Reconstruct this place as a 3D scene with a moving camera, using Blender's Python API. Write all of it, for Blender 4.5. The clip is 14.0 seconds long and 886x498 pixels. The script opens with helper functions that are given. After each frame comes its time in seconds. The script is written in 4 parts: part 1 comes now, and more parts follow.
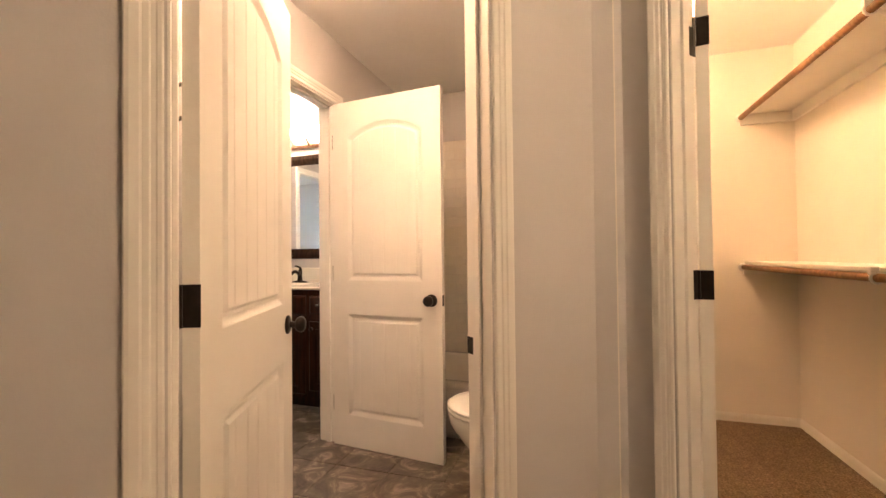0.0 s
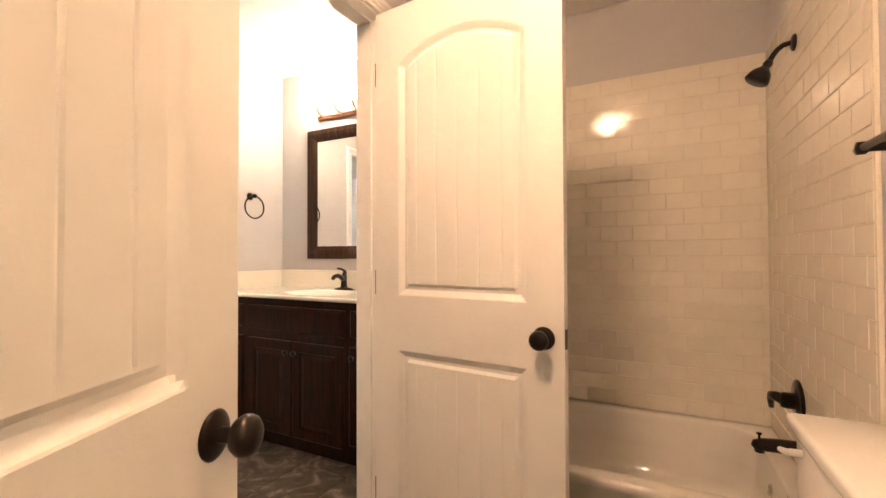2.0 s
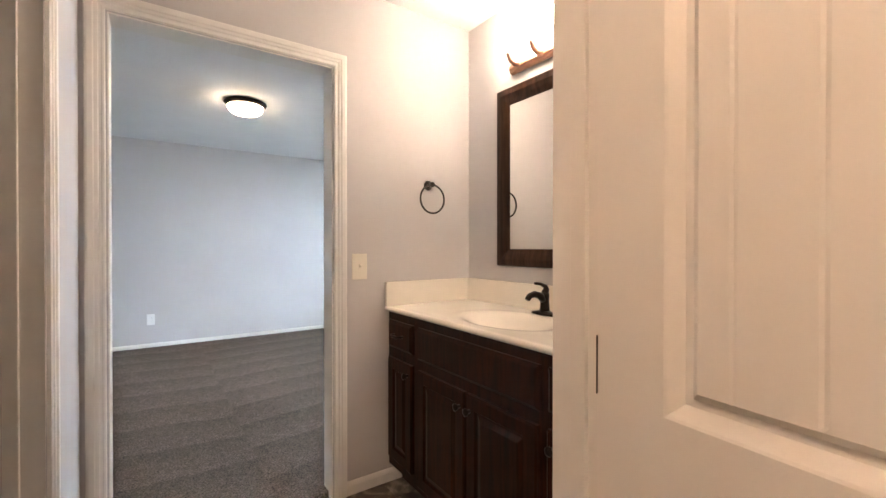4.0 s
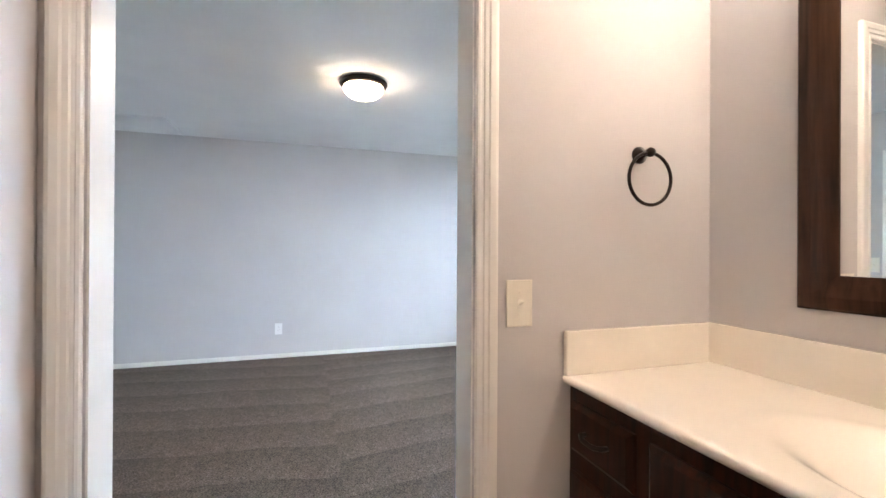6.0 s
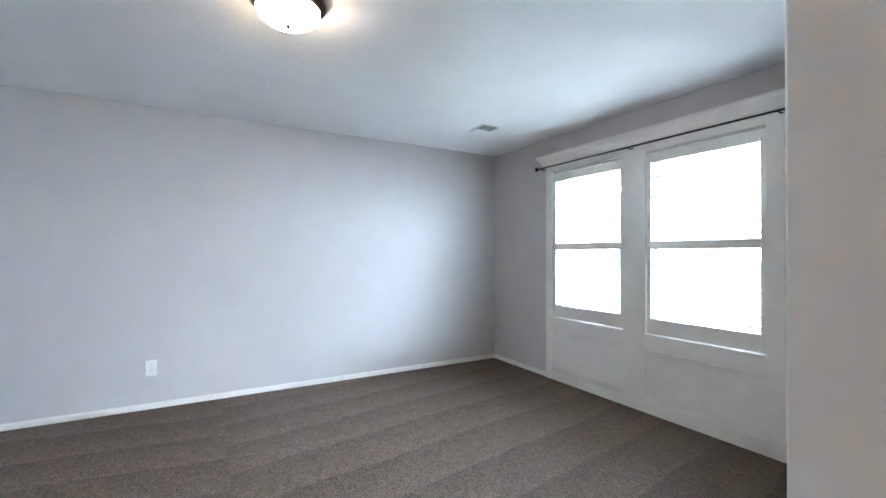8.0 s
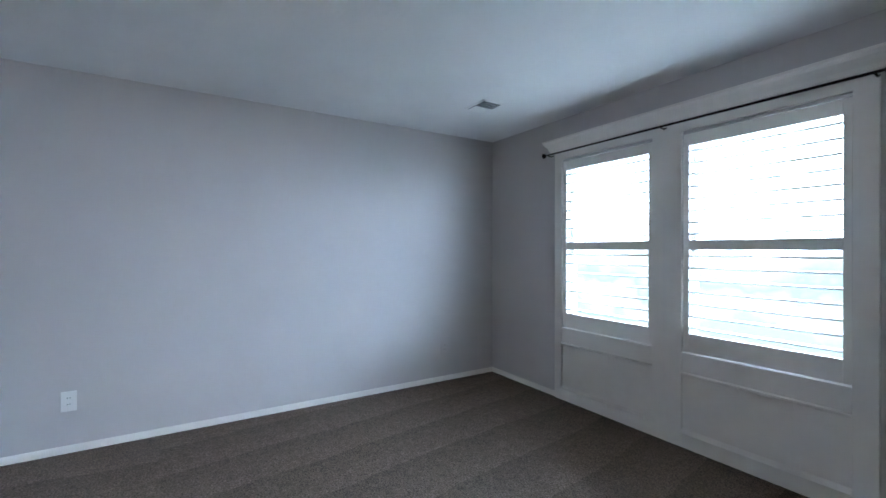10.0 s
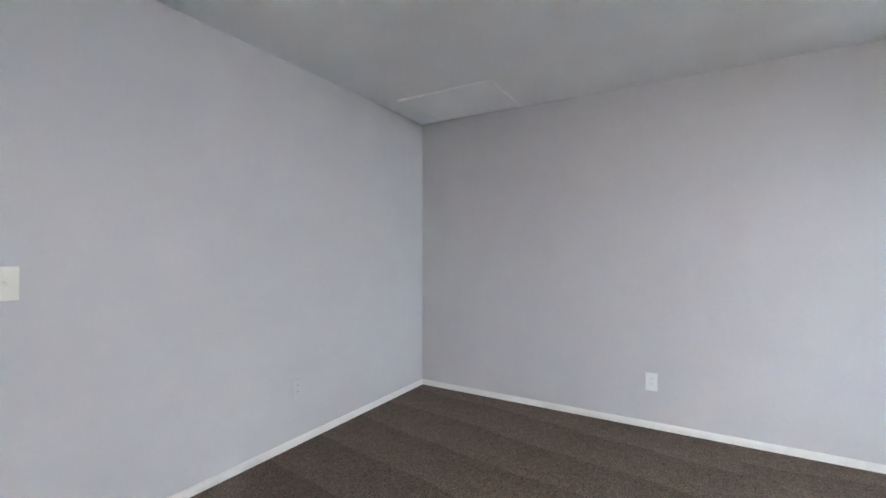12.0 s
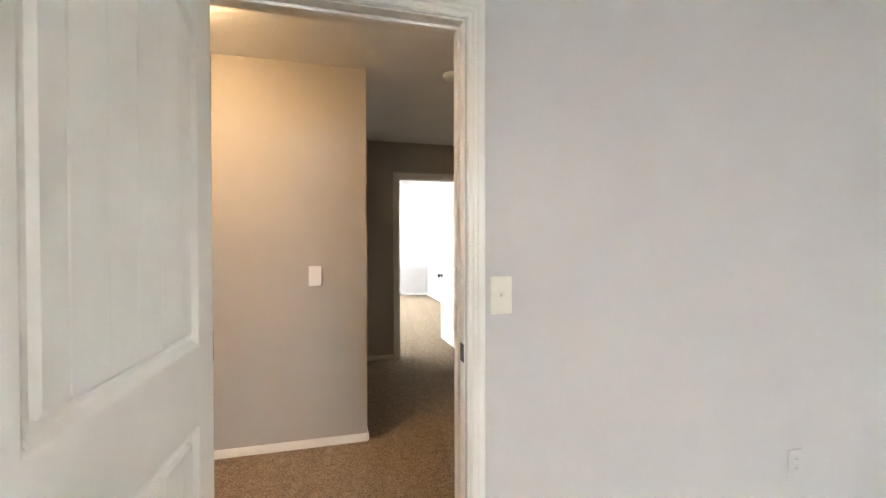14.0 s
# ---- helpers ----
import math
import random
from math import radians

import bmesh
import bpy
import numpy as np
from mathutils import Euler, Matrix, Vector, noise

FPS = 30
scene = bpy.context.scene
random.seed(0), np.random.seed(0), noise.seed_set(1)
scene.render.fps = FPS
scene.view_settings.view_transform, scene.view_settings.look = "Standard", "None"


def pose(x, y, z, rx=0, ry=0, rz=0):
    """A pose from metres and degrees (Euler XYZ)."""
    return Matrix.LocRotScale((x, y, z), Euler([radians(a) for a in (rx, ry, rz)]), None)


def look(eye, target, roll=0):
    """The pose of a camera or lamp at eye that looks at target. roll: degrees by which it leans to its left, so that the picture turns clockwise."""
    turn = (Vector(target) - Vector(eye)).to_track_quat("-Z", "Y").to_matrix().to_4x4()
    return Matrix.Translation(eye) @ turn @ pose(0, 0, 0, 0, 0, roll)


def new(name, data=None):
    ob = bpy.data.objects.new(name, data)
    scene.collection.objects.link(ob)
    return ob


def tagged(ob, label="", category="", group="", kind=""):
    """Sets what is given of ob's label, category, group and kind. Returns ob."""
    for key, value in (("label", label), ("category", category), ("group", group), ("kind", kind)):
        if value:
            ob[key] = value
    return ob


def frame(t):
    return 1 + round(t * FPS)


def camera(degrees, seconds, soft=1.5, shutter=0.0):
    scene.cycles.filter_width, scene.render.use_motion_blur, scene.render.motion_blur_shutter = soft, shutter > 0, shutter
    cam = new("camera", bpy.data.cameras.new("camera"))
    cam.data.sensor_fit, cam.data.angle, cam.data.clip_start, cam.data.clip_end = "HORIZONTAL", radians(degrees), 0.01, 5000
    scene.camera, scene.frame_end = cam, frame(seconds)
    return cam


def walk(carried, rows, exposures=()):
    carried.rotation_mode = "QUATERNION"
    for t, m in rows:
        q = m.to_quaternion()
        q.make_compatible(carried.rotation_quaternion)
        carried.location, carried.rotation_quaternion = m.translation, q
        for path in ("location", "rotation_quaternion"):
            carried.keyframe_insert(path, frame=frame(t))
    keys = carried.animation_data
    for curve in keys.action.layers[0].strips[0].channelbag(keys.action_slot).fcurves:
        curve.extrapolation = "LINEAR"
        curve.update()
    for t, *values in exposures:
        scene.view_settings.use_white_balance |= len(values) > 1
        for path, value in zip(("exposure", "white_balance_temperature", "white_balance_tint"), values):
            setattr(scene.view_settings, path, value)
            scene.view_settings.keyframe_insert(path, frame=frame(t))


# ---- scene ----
cam = camera(92.9, 14.0)
PATH = [
    (0, (0.413, -0.342, 1.121), (-0.198, 1.562, 1.15), -0.6),
    (0.5, (0.326, -0.096, 1.133), (-0.471, 1.738, 1.164), -0.7),
    (1, (0.228, 0.149, 1.139), (-0.684, 1.93, 1.166), -0.6),
    (1.5, (0.103, 0.351, 1.113), (-0.796, 2.138, 1.146), -0.4),
    (2, (-0.045, 0.554, 1.12), (-0.944, 2.34, 1.152), -0.2),
    (2.5, (-0.169, 0.762, 1.158), (-1.142, 2.509, 1.194), -0.5),
    (3, (-0.267, 0.988, 1.185), (-1.404, 2.633, 1.226), -0.3),
    (3.5, (-0.415, 1.134, 1.193), (-1.797, 2.579, 1.22), 0.0),
    (4, (-0.588, 1.294, 1.201), (-2.232, 2.432, 1.189), 0.0),
    (6.5, (-1.756, 1.59, 1.26), (-3.662, 2.197, 1.269), 0.4),
    (7, (-2.022, 1.562, 1.271), (-3.907, 2.23, 1.276), 0.2),
    (7.5, (-2.271, 1.59, 1.271), (-4.084, 2.434, 1.285), 0.2),
    (9.8, (-3.024, 1.835, 1.299), (-4.629, 3.028, 1.31), 0.1),
    (10, (-3.065, 1.885, 1.313), (-4.763, 2.941, 1.313), 0.1),
    (10.3, (-3.133, 1.908, 1.31), (-4.978, 2.679, 1.315), 0.1),
    (10.5, (-3.168, 1.889, 1.297), (-5.084, 2.465, 1.31), 0.2),
    (11, (-3.21, 1.862, 1.295), (-5.21, 1.894, 1.303), 0.2),
    (11.5, (-3.264, 1.698, 1.263), (-5.198, 1.189, 1.275), -0.1),
    (12, (-3.298, 1.548, 1.253), (-5.014, 0.521, 1.266), 0.0),
    (12.5, (-3.327, 1.388, 1.287), (-4.734, -0.033, 1.274), 0.3),
    (13, (-3.315, 1.16, 1.297), (-4.428, -0.502, 1.284), 0.3),
    (13.3, (-3.288, 1.021, 1.305), (-4.207, -0.756, 1.287), 0.2),
    (13.5, (-3.271, 0.927, 1.311), (-4.057, -0.912, 1.29), 0.1),
    (14, (-3.244, 0.681, 1.309), (-3.765, -1.25, 1.283), -0.1),
]
EXPOSURES = [
    (0.0, 2.25, 7550, 14),
    (2.6, 2.22, 7400, 13),
    (3.5, 1.95, 7000, 13),
    (4.0, 1.75, 6850, 13),
    (6.5, 1.95, 6500, 12),
    (7.7, 1.9, 6450, 11),
    (9.8, 1.1, 5900, 11),
    (10.6, 0.74, 5900, 11),
    (11.5, 1.25, 6550, 16),
    (12.5, 1.75, 7550, 16),
    (14.0, 1.97, 8550, 16),
]
walk(cam, [(t, look(eye, target, roll)) for t, eye, target, roll in PATH], EXPOSURES)

# ---- world and exposure ----
world = bpy.data.worlds.new("world")
scene.world = world
world.use_nodes = True
_wn = world.node_tree.nodes
_sky = _wn.new("ShaderNodeTexSky")
_sky.sky_type = 'NISHITA'
_sky.sun_disc = False
_sky.sun_elevation = radians(48)
_sky.sun_rotation = radians(200)
world.node_tree.links.new(_sky.outputs[0], _wn["Background"].inputs[0])
_wn["Background"].inputs[1].default_value = 0.12
sun_data = bpy.data.lights.new("sun", 'SUN')
sun_data.energy = 2.0
sun_data.angle = radians(0.5)
sun_data.color = (1.0, 0.95, 0.87)
sun = new("sun", sun_data)
sun.matrix_world = look((0, -20, 24), (0, 0, 0))

H = 2.44


# ---- materials ----
def mat(name, color, rough=0.5, metal=0.0, vary=0.06, scale=6.0, bump=0.0, bscale=120.0, spec=0.5, coat=0.0, island=0.0):
    m = bpy.data.materials.new(name)
    m.use_nodes = True
    nt = m.node_tree
    b = nt.nodes["Principled BSDF"]
    b.inputs["Roughness"].default_value = rough
    b.inputs["Metallic"].default_value = metal
    b.inputs["Specular IOR Level"].default_value = spec
    b.inputs["Coat Weight"].default_value = coat
    tc = nt.nodes.new("ShaderNodeTexCoord")
    n1 = nt.nodes.new("ShaderNodeTexNoise")
    n1.inputs["Scale"].default_value = scale
    n1.inputs["Detail"].default_value = 6
    nt.links.new(tc.outputs["Object"], n1.inputs["Vector"])
    ramp = nt.nodes.new("ShaderNodeValToRGB")
    ramp.color_ramp.elements[0].position = 0.3
    ramp.color_ramp.elements[1].position = 0.7
    lo = [c * (1 - vary) for c in color]
    hi = [min(1, c * (1 + vary)) for c in color]
    ramp.color_ramp.elements[0].color = (*lo, 1)
    ramp.color_ramp.elements[1].color = (*hi, 1)
    nt.links.new(n1.outputs["Fac"], ramp.inputs["Fac"])
    out = ramp.outputs["Color"]
    if island:
        oi = nt.nodes.new("ShaderNodeObjectInfo")
        mr = nt.nodes.new("ShaderNodeMapRange")
        mr.inputs["To Min"].default_value = 1 - island
        mr.inputs["To Max"].default_value = 1 + island
        nt.links.new(oi.outputs["Random"], mr.inputs["Value"])
        hs = nt.nodes.new("ShaderNodeHueSaturation")
        nt.links.new(mr.outputs["Result"], hs.inputs["Value"])
        nt.links.new(out, hs.inputs["Color"])
        out = hs.outputs["Color"]
    nt.links.new(out, b.inputs["Base Color"])
    if bump:
        n2 = nt.nodes.new("ShaderNodeTexNoise")
        n2.inputs["Scale"].default_value = bscale
        n2.inputs["Detail"].default_value = 4
        nt.links.new(tc.outputs["Object"], n2.inputs["Vector"])
        bp = nt.nodes.new("ShaderNodeBump")
        bp.inputs["Strength"].default_value = bump
        bp.inputs["Distance"].default_value = 0.004
        nt.links.new(n2.outputs["Fac"], bp.inputs["Height"])
        nt.links.new(bp.outputs["Normal"], b.inputs["Normal"])
    return m


def glow(name, color, strength):
    m = bpy.data.materials.new(name)
    m.use_nodes = True
    b = m.node_tree.nodes["Principled BSDF"]
    b.inputs["Base Color"].default_value = (0.9, 0.88, 0.84, 1)
    b.inputs["Roughness"].default_value = 0.25
    b.inputs["Emission Color"].default_value = (*color, 1)
    b.inputs["Emission Strength"].default_value = strength
    return m


def carpet_mat(name, dark, light, stroke=1.0):
    m = mat(name, light, rough=0.97, vary=0.1, scale=3.0, spec=0.1)
    nt = m.node_tree
    b = nt.nodes["Principled BSDF"]
    tc = nt.nodes["Texture Coordinate"]
    fine = nt.nodes.new("ShaderNodeTexNoise")
    fine.inputs["Scale"].default_value = 115
    fine.inputs["Detail"].default_value = 5
    nt.links.new(tc.outputs["Object"], fine.inputs["Vector"])
    rp = nt.nodes.new("ShaderNodeValToRGB")
    rp.color_ramp.elements[0].position = 0.28
    rp.color_ramp.elements[1].position = 0.74
    rp.color_ramp.elements[0].color = (*dark, 1)
    rp.color_ramp.elements[1].color = (*light, 1)
    nt.links.new(fine.outputs["Fac"], rp.inputs["Fac"])
    # soft vacuum strokes, bent by a low noise
    wv = nt.nodes.new("ShaderNodeTexWave")
    wv.bands_direction = 'X'
    wv.wave_profile = 'SAW'
    wv.inputs["Scale"].default_value = 0.82
    wv.inputs["Distortion"].default_value = 1.3
    wv.inputs["Detail"].default_value = 3.0
    wv.inputs["Detail Scale"].default_value = 1.6
    # the strokes lean apart on both sides of a seam
    sx = nt.nodes.new("ShaderNodeSeparateXYZ")
    nt.links.new(tc.outputs["Object"], sx.inputs[0])
    off = nt.nodes.new("ShaderNodeMath")
    off.operation = 'SUBTRACT'
    off.inputs[1].default_value = 1.77
    nt.links.new(sx.outputs["Y"], off.inputs[0])
    ab = nt.nodes.new("ShaderNodeMath")
    ab.operation = 'ABSOLUTE'
    nt.links.new(off.outputs[0], ab.inputs[0])
    gt = nt.nodes.new("ShaderNodeMath")
    gt.operation = 'GREATER_THAN'
    gt.inputs[1].default_value = 0.0
    nt.links.new(off.outputs[0], gt.inputs[0])
    m1 = nt.nodes.new("ShaderNodeMath")
    m1.operation = 'MULTIPLY_ADD'
    m1.inputs[1].default_value = 0.14
    nt.links.new(ab.outputs[0], m1.inputs[0])
    nt.links.new(sx.outputs["X"], m1.inputs[2])
    m2 = nt.nodes.new("ShaderNodeMath")
    m2.operation = 'MULTIPLY_ADD'
    m2.inputs[1].default_value = 0.17
    nt.links.new(gt.outputs[0], m2.inputs[0])
    nt.links.new(m1.outputs[0], m2.inputs[2])
    cv = nt.nodes.new("ShaderNodeCombineXYZ")
    nt.links.new(m2.outputs[0], cv.inputs[0])
    nt.links.new(sx.outputs["Y"], cv.inputs[1])
    nt.links.new(cv.outputs[0], wv.inputs["Vector"])
    mr = nt.nodes.new("ShaderNodeMapRange")
    mr.inputs["To Min"].default_value = 1 - 0.19 * stroke
    mr.inputs["To Max"].default_value = 1 + 0.15 * stroke
    nt.links.new(wv.outputs["Fac"], mr.inputs["Value"])
    hs = nt.nodes.new("ShaderNodeHueSaturation")
    nt.links.new(rp.outputs["Color"], hs.inputs["Color"])
    # tufts that lean this way and that
    tuft = nt.nodes.new("ShaderNodeTexNoise")
    tuft.inputs["Scale"].default_value = 26
    tuft.inputs["Detail"].default_value = 3
    nt.links.new(tc.outputs["Object"], tuft.inputs["Vector"])
    tr = nt.nodes.new("ShaderNodeMapRange")
    tr.inputs["From Min"].default_value = 0.3
    tr.inputs["From Max"].default_value = 0.7
    tr.inputs["To Min"].default_value = 0.86
    tr.inputs["To Max"].default_value = 1.14
    nt.links.new(tuft.outputs["Fac"], tr.inputs["Value"])
    tm = nt.nodes.new("ShaderNodeMath")
    tm.operation = 'MULTIPLY'
    nt.links.new(mr.outputs["Result"], tm.inputs[0])
    nt.links.new(tr.outputs["Result"], tm.inputs[1])
    nt.links.new(tm.outputs[0], hs.inputs["Value"])
    nt.links.new(hs.outputs["Color"], b.inputs["Base Color"])
    bp = nt.nodes.new("ShaderNodeBump")
    bp.inputs["Strength"].default_value = 0.9
    bp.inputs["Distance"].default_value = 0.012
    nt.links.new(fine.outputs["Fac"], bp.inputs["Height"])
    nt.links.new(bp.outputs["Normal"], b.inputs["Normal"])
    return m


def wood_mat(name, dark, light, rough=0.35):
    m = mat(name, light, rough=rough, vary=0.1, scale=5, spec=0.16)
    nt = m.node_tree
    b = nt.nodes["Principled BSDF"]
    tc = nt.nodes["Texture Coordinate"]
    mp = nt.nodes.new("ShaderNodeMapping")
    mp.inputs["Scale"].default_value = (22, 22, 1.8)
    nt.links.new(tc.outputs["Object"], mp.inputs["Vector"])
    n = nt.nodes.new("ShaderNodeTexNoise")
    n.inputs["Scale"].default_value = 2.2
    n.inputs["Detail"].default_value = 8
    n.inputs["Distortion"].default_value = 0.6
    nt.links.new(mp.outputs["Vector"], n.inputs["Vector"])
    rp = nt.nodes.new("ShaderNodeValToRGB")
    rp.color_ramp.elements[0].position = 0.32
    rp.color_ramp.elements[1].position = 0.7
    rp.color_ramp.elements[0].color = (*dark, 1)
    rp.color_ramp.elements[1].color = (*light, 1)
    nt.links.new(n.outputs["Fac"], rp.inputs["Fac"])
    nt.links.new(rp.outputs["Color"], b.inputs["Base Color"])
    bp = nt.nodes.new("ShaderNodeBump")
    bp.inputs["Strength"].default_value = 0.15
    bp.inputs["Distance"].default_value = 0.002
    nt.links.new(n.outputs["Fac"], bp.inputs["Height"])
    nt.links.new(bp.outputs["Normal"], b.inputs["Normal"])
    return m


def stone_mat(name):
    m = mat(name, (0.1, 0.08, 0.065), rough=0.42, vary=0.3, scale=4, bump=0.25, bscale=30)
    nt = m.node_tree
    b = nt.nodes["Principled BSDF"]
    tc = nt.nodes["Texture Coordinate"]
    oi = nt.nodes.new("ShaderNodeObjectInfo")
    mul = nt.nodes.new("ShaderNodeVectorMath")
    mul.operation = 'SCALE'
    mul.inputs[0].default_value = (17, 9, 5)
    nt.links.new(oi.outputs["Random"], mul.inputs["Scale"])
    add = nt.nodes.new("ShaderNodeVectorMath")
    nt.links.new(tc.outputs["Object"], add.inputs[0])
    nt.links.new(mul.outputs[0], add.inputs[1])
    n = nt.nodes.new("ShaderNodeTexNoise")
    n.inputs["Scale"].default_value = 7
    n.inputs["Detail"].default_value = 9
    n.inputs["Roughness"].default_value = 0.62
    n.inputs["Distortion"].default_value = 1.6
    nt.links.new(add.outputs[0], n.inputs["Vector"])
    rp = nt.nodes.new("ShaderNodeValToRGB")
    e = rp.color_ramp.elements
    e[0].position, e[1].position = 0.34, 0.72
    e[0].color, e[1].color = (0.045, 0.034, 0.028, 1), (0.40, 0.345, 0.29, 1)
    mid = e.new(0.52)
    mid.color = (0.115, 0.092, 0.075, 1)
    nt.links.new(n.outputs["Fac"], rp.inputs["Fac"])
    nt.links.new(rp.outputs["Color"], b.inputs["Base Color"])
    return m


PAINT = mat("grey_wall_paint", (0.56, 0.545, 0.545), rough=0.75, vary=0.02, scale=2.5, bump=0.12, bscale=160, spec=0.3)
HALLP = mat("taupe_wall_paint", (0.44, 0.41, 0.375), rough=0.75, vary=0.02, scale=2.5, bump=0.12, bscale=160, spec=0.3)
CLOSET_PAINT = mat("cream_wall_paint", (0.78, 0.74, 0.68), rough=0.75, vary=0.02, scale=2.5, bump=0.12, bscale=160, spec=0.3)
CEIL = mat("ceiling_paint", (0.83, 0.83, 0.83), rough=0.85, vary=0.02, scale=3, bump=0.55, bscale=38, spec=0.2)
TRIM = mat("white_trim_paint", (0.80, 0.785, 0.75), rough=0.32, vary=0.02, scale=9, bump=0.04, bscale=60)
DOORP = mat("white_door_paint", (0.80, 0.785, 0.75), rough=0.33, vary=0.02, scale=7, bump=0.10, bscale=90)
BRONZE = mat("oil_rubbed_bronze", (0.022, 0.016, 0.013), rough=0.34, metal=0.7, vary=0.4, scale=20)
CHROME = mat("chrome", (0.75, 0.75, 0.75), rough=0.12, metal=1.0)
PORC = mat("white_porcelain", (0.84, 0.82, 0.78), rough=0.10, vary=0.01, coat=0.4)
TUBM = mat("tub_enamel", (0.82, 0.79, 0.74), rough=0.16, vary=0.015, coat=0.3)
TILE = mat("glazed_tile", (0.80, 0.75, 0.665), rough=0.10, vary=0.02, scale=14, bump=0.05, bscale=14, island=0.035)
GROUT = mat("tile_grout", (0.72, 0.66, 0.57), rough=0.9, vary=0.08, scale=30, bump=0.2)
MARBLE = mat("cultured_marble", (0.84, 0.80, 0.72), rough=0.14, vary=0.025, scale=5, coat=0.2)
# One carpet, three tones: each floor's light level is put into its colour.
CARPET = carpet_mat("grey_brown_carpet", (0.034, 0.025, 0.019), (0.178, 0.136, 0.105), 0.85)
HALL_CARPET = carpet_mat("hall_carpet_lit", (0.15, 0.108, 0.075), (0.52, 0.395, 0.285), 0.25)
ENTRY_CARPET = carpet_mat("entry_carpet_dim", (0.075, 0.050, 0.033), (0.34, 0.245, 0.165), 0.2)
STONE = stone_mat("slate_look_vinyl")
JOINT = mat("floor_joint", (0.10, 0.085, 0.07), rough=0.8, vary=0.2, scale=20)
CAB = wood_mat("dark_stained_alder", (0.007, 0.0024, 0.0012), (0.040, 0.0100, 0.0034), 0.38)
FRAMEW = wood_mat("dark_brown_frame", (0.018, 0.009, 0.006), (0.06, 0.028, 0.016), 0.3)
RODW = wood_mat("oak_rod", (0.13, 0.06, 0.026), (0.26, 0.135, 0.062), 0.4)
PLATE = mat("ivory_plastic", (0.78, 0.75, 0.66), rough=0.3, vary=0.01)
WPLATE = mat("white_plastic", (0.80, 0.80, 0.79), rough=0.35, vary=0.01)
DARK = mat("dark_slot", (0.03, 0.03, 0.03), rough=0.6)
VENT_SHADE = mat("vent_shade_grey", (0.13, 0.135, 0.14), rough=0.5)
MIRROR = mat("mirror_silver", (0.92, 0.93, 0.92), rough=0.01, metal=1.0, vary=0.0)
COPPER = mat("brushed_warm_nickel", (0.50, 0.30, 0.22), rough=0.3, metal=0.8, vary=0.05)
BULB = glow("vanity_bulb_glow", (1.0, 0.82, 0.66), 29.0)
DOME = glow("bedroom_dome_glow", (1.0, 0.78, 0.55), 12.5)
BDOME = glow("bath_dome_glow", (1.0, 0.67, 0.45), 39.5)
# glow of the added entry lamp, which fills the walls by the bathroom door
EFILL = glow("entry_fill_glow", (1.0, 0.75, 0.52), 42.0)
CDOME = glow("closet_dome_glow", (1.0, 0.62, 0.35), 100.0)
HDOME = glow("hall_dome_glow", (1.0, 0.74, 0.47), 33.0)
GLASS = bpy.data.materials.new("window_glass")
GLASS.use_nodes = True
_g = GLASS.node_tree.nodes["Principled BSDF"]
_g.inputs["Transmission Weight"].default_value = 1.0
_g.inputs["Roughness"].default_value = 0.0
_g.inputs["IOR"].default_value = 1.02

# ---- builders ----


def mesh_ob(name, bm, material, parent=None, label="", smooth=False):
    me = bpy.data.meshes.new(name)
    bmesh.ops.recalc_face_normals(bm, faces=bm.faces[:])
    if smooth:
        for f in bm.faces:
            f.smooth = True
    bm.to_mesh(me)
    bm.free()
    me.materials.append(material)
    ob = new(name, me)
    if parent is not None:
        ob.parent = parent
    if label:
        ob["label"] = label
    return ob


def part(name, bm, material, parent, label="", smooth=False):
    return mesh_ob(name, bm, material, parent, label, smooth)


def thing(name, m, label, category, group="", kind=""):
    e = new(name)
    e.matrix_world = m
    e.empty_display_size = 0.1
    return tagged(e, label, category, group, kind)


def add_box(bm, x0, x1, y0, y1, z0, z1, bevel=0.0, seg=2):
    r = bmesh.ops.create_cube(bm, size=1.0)
    vs = r["verts"]
    for v in vs:
        v.co = Vector(((x0 + x1) / 2 + v.co.x * (x1 - x0), (y0 + y1) / 2 + v.co.y * (y1 - y0), (z0 + z1) / 2 + v.co.z * (z1 - z0)))
    if bevel:
        es = list({e for v in vs for e in v.link_edges})
        bmesh.ops.bevel(bm, geom=es, offset=bevel, segments=seg, affect='EDGES', profile=0.5)
    return bm


def box(x0, x1, y0, y1, z0, z1, bevel=0.0, seg=2):
    return add_box(bmesh.new(), x0, x1, y0, y1, z0, z1, bevel, seg)


def loft(rings, cap0=True, cap1=True, bm=None):
    bm = bm or bmesh.new()
    vr = [[bm.verts.new(p) for p in r] for r in rings]
    n = len(vr[0])
    for a, b in zip(vr, vr[1:]):
        for i in range(n):
            bm.faces.new((a[i], a[(i + 1) % n], b[(i + 1) % n], b[i]))
    if cap0:
        bm.faces.new(vr[0][::-1])
    if cap1:
        bm.faces.new(vr[-1])
    return bm


def lathe(profile, m=None, n=28, bm=None):
    """Turns (radius, height) points about the local z axis."""
    m = m or Matrix.Identity(4)
    rings = [[m @ Vector((max(r, 0.0004) * math.cos(2 * math.pi * i / n), max(r, 0.0004) * math.sin(2 * math.pi * i / n), h)) for i in range(n)] for r, h in profile]
    return loft(rings, bm=bm)


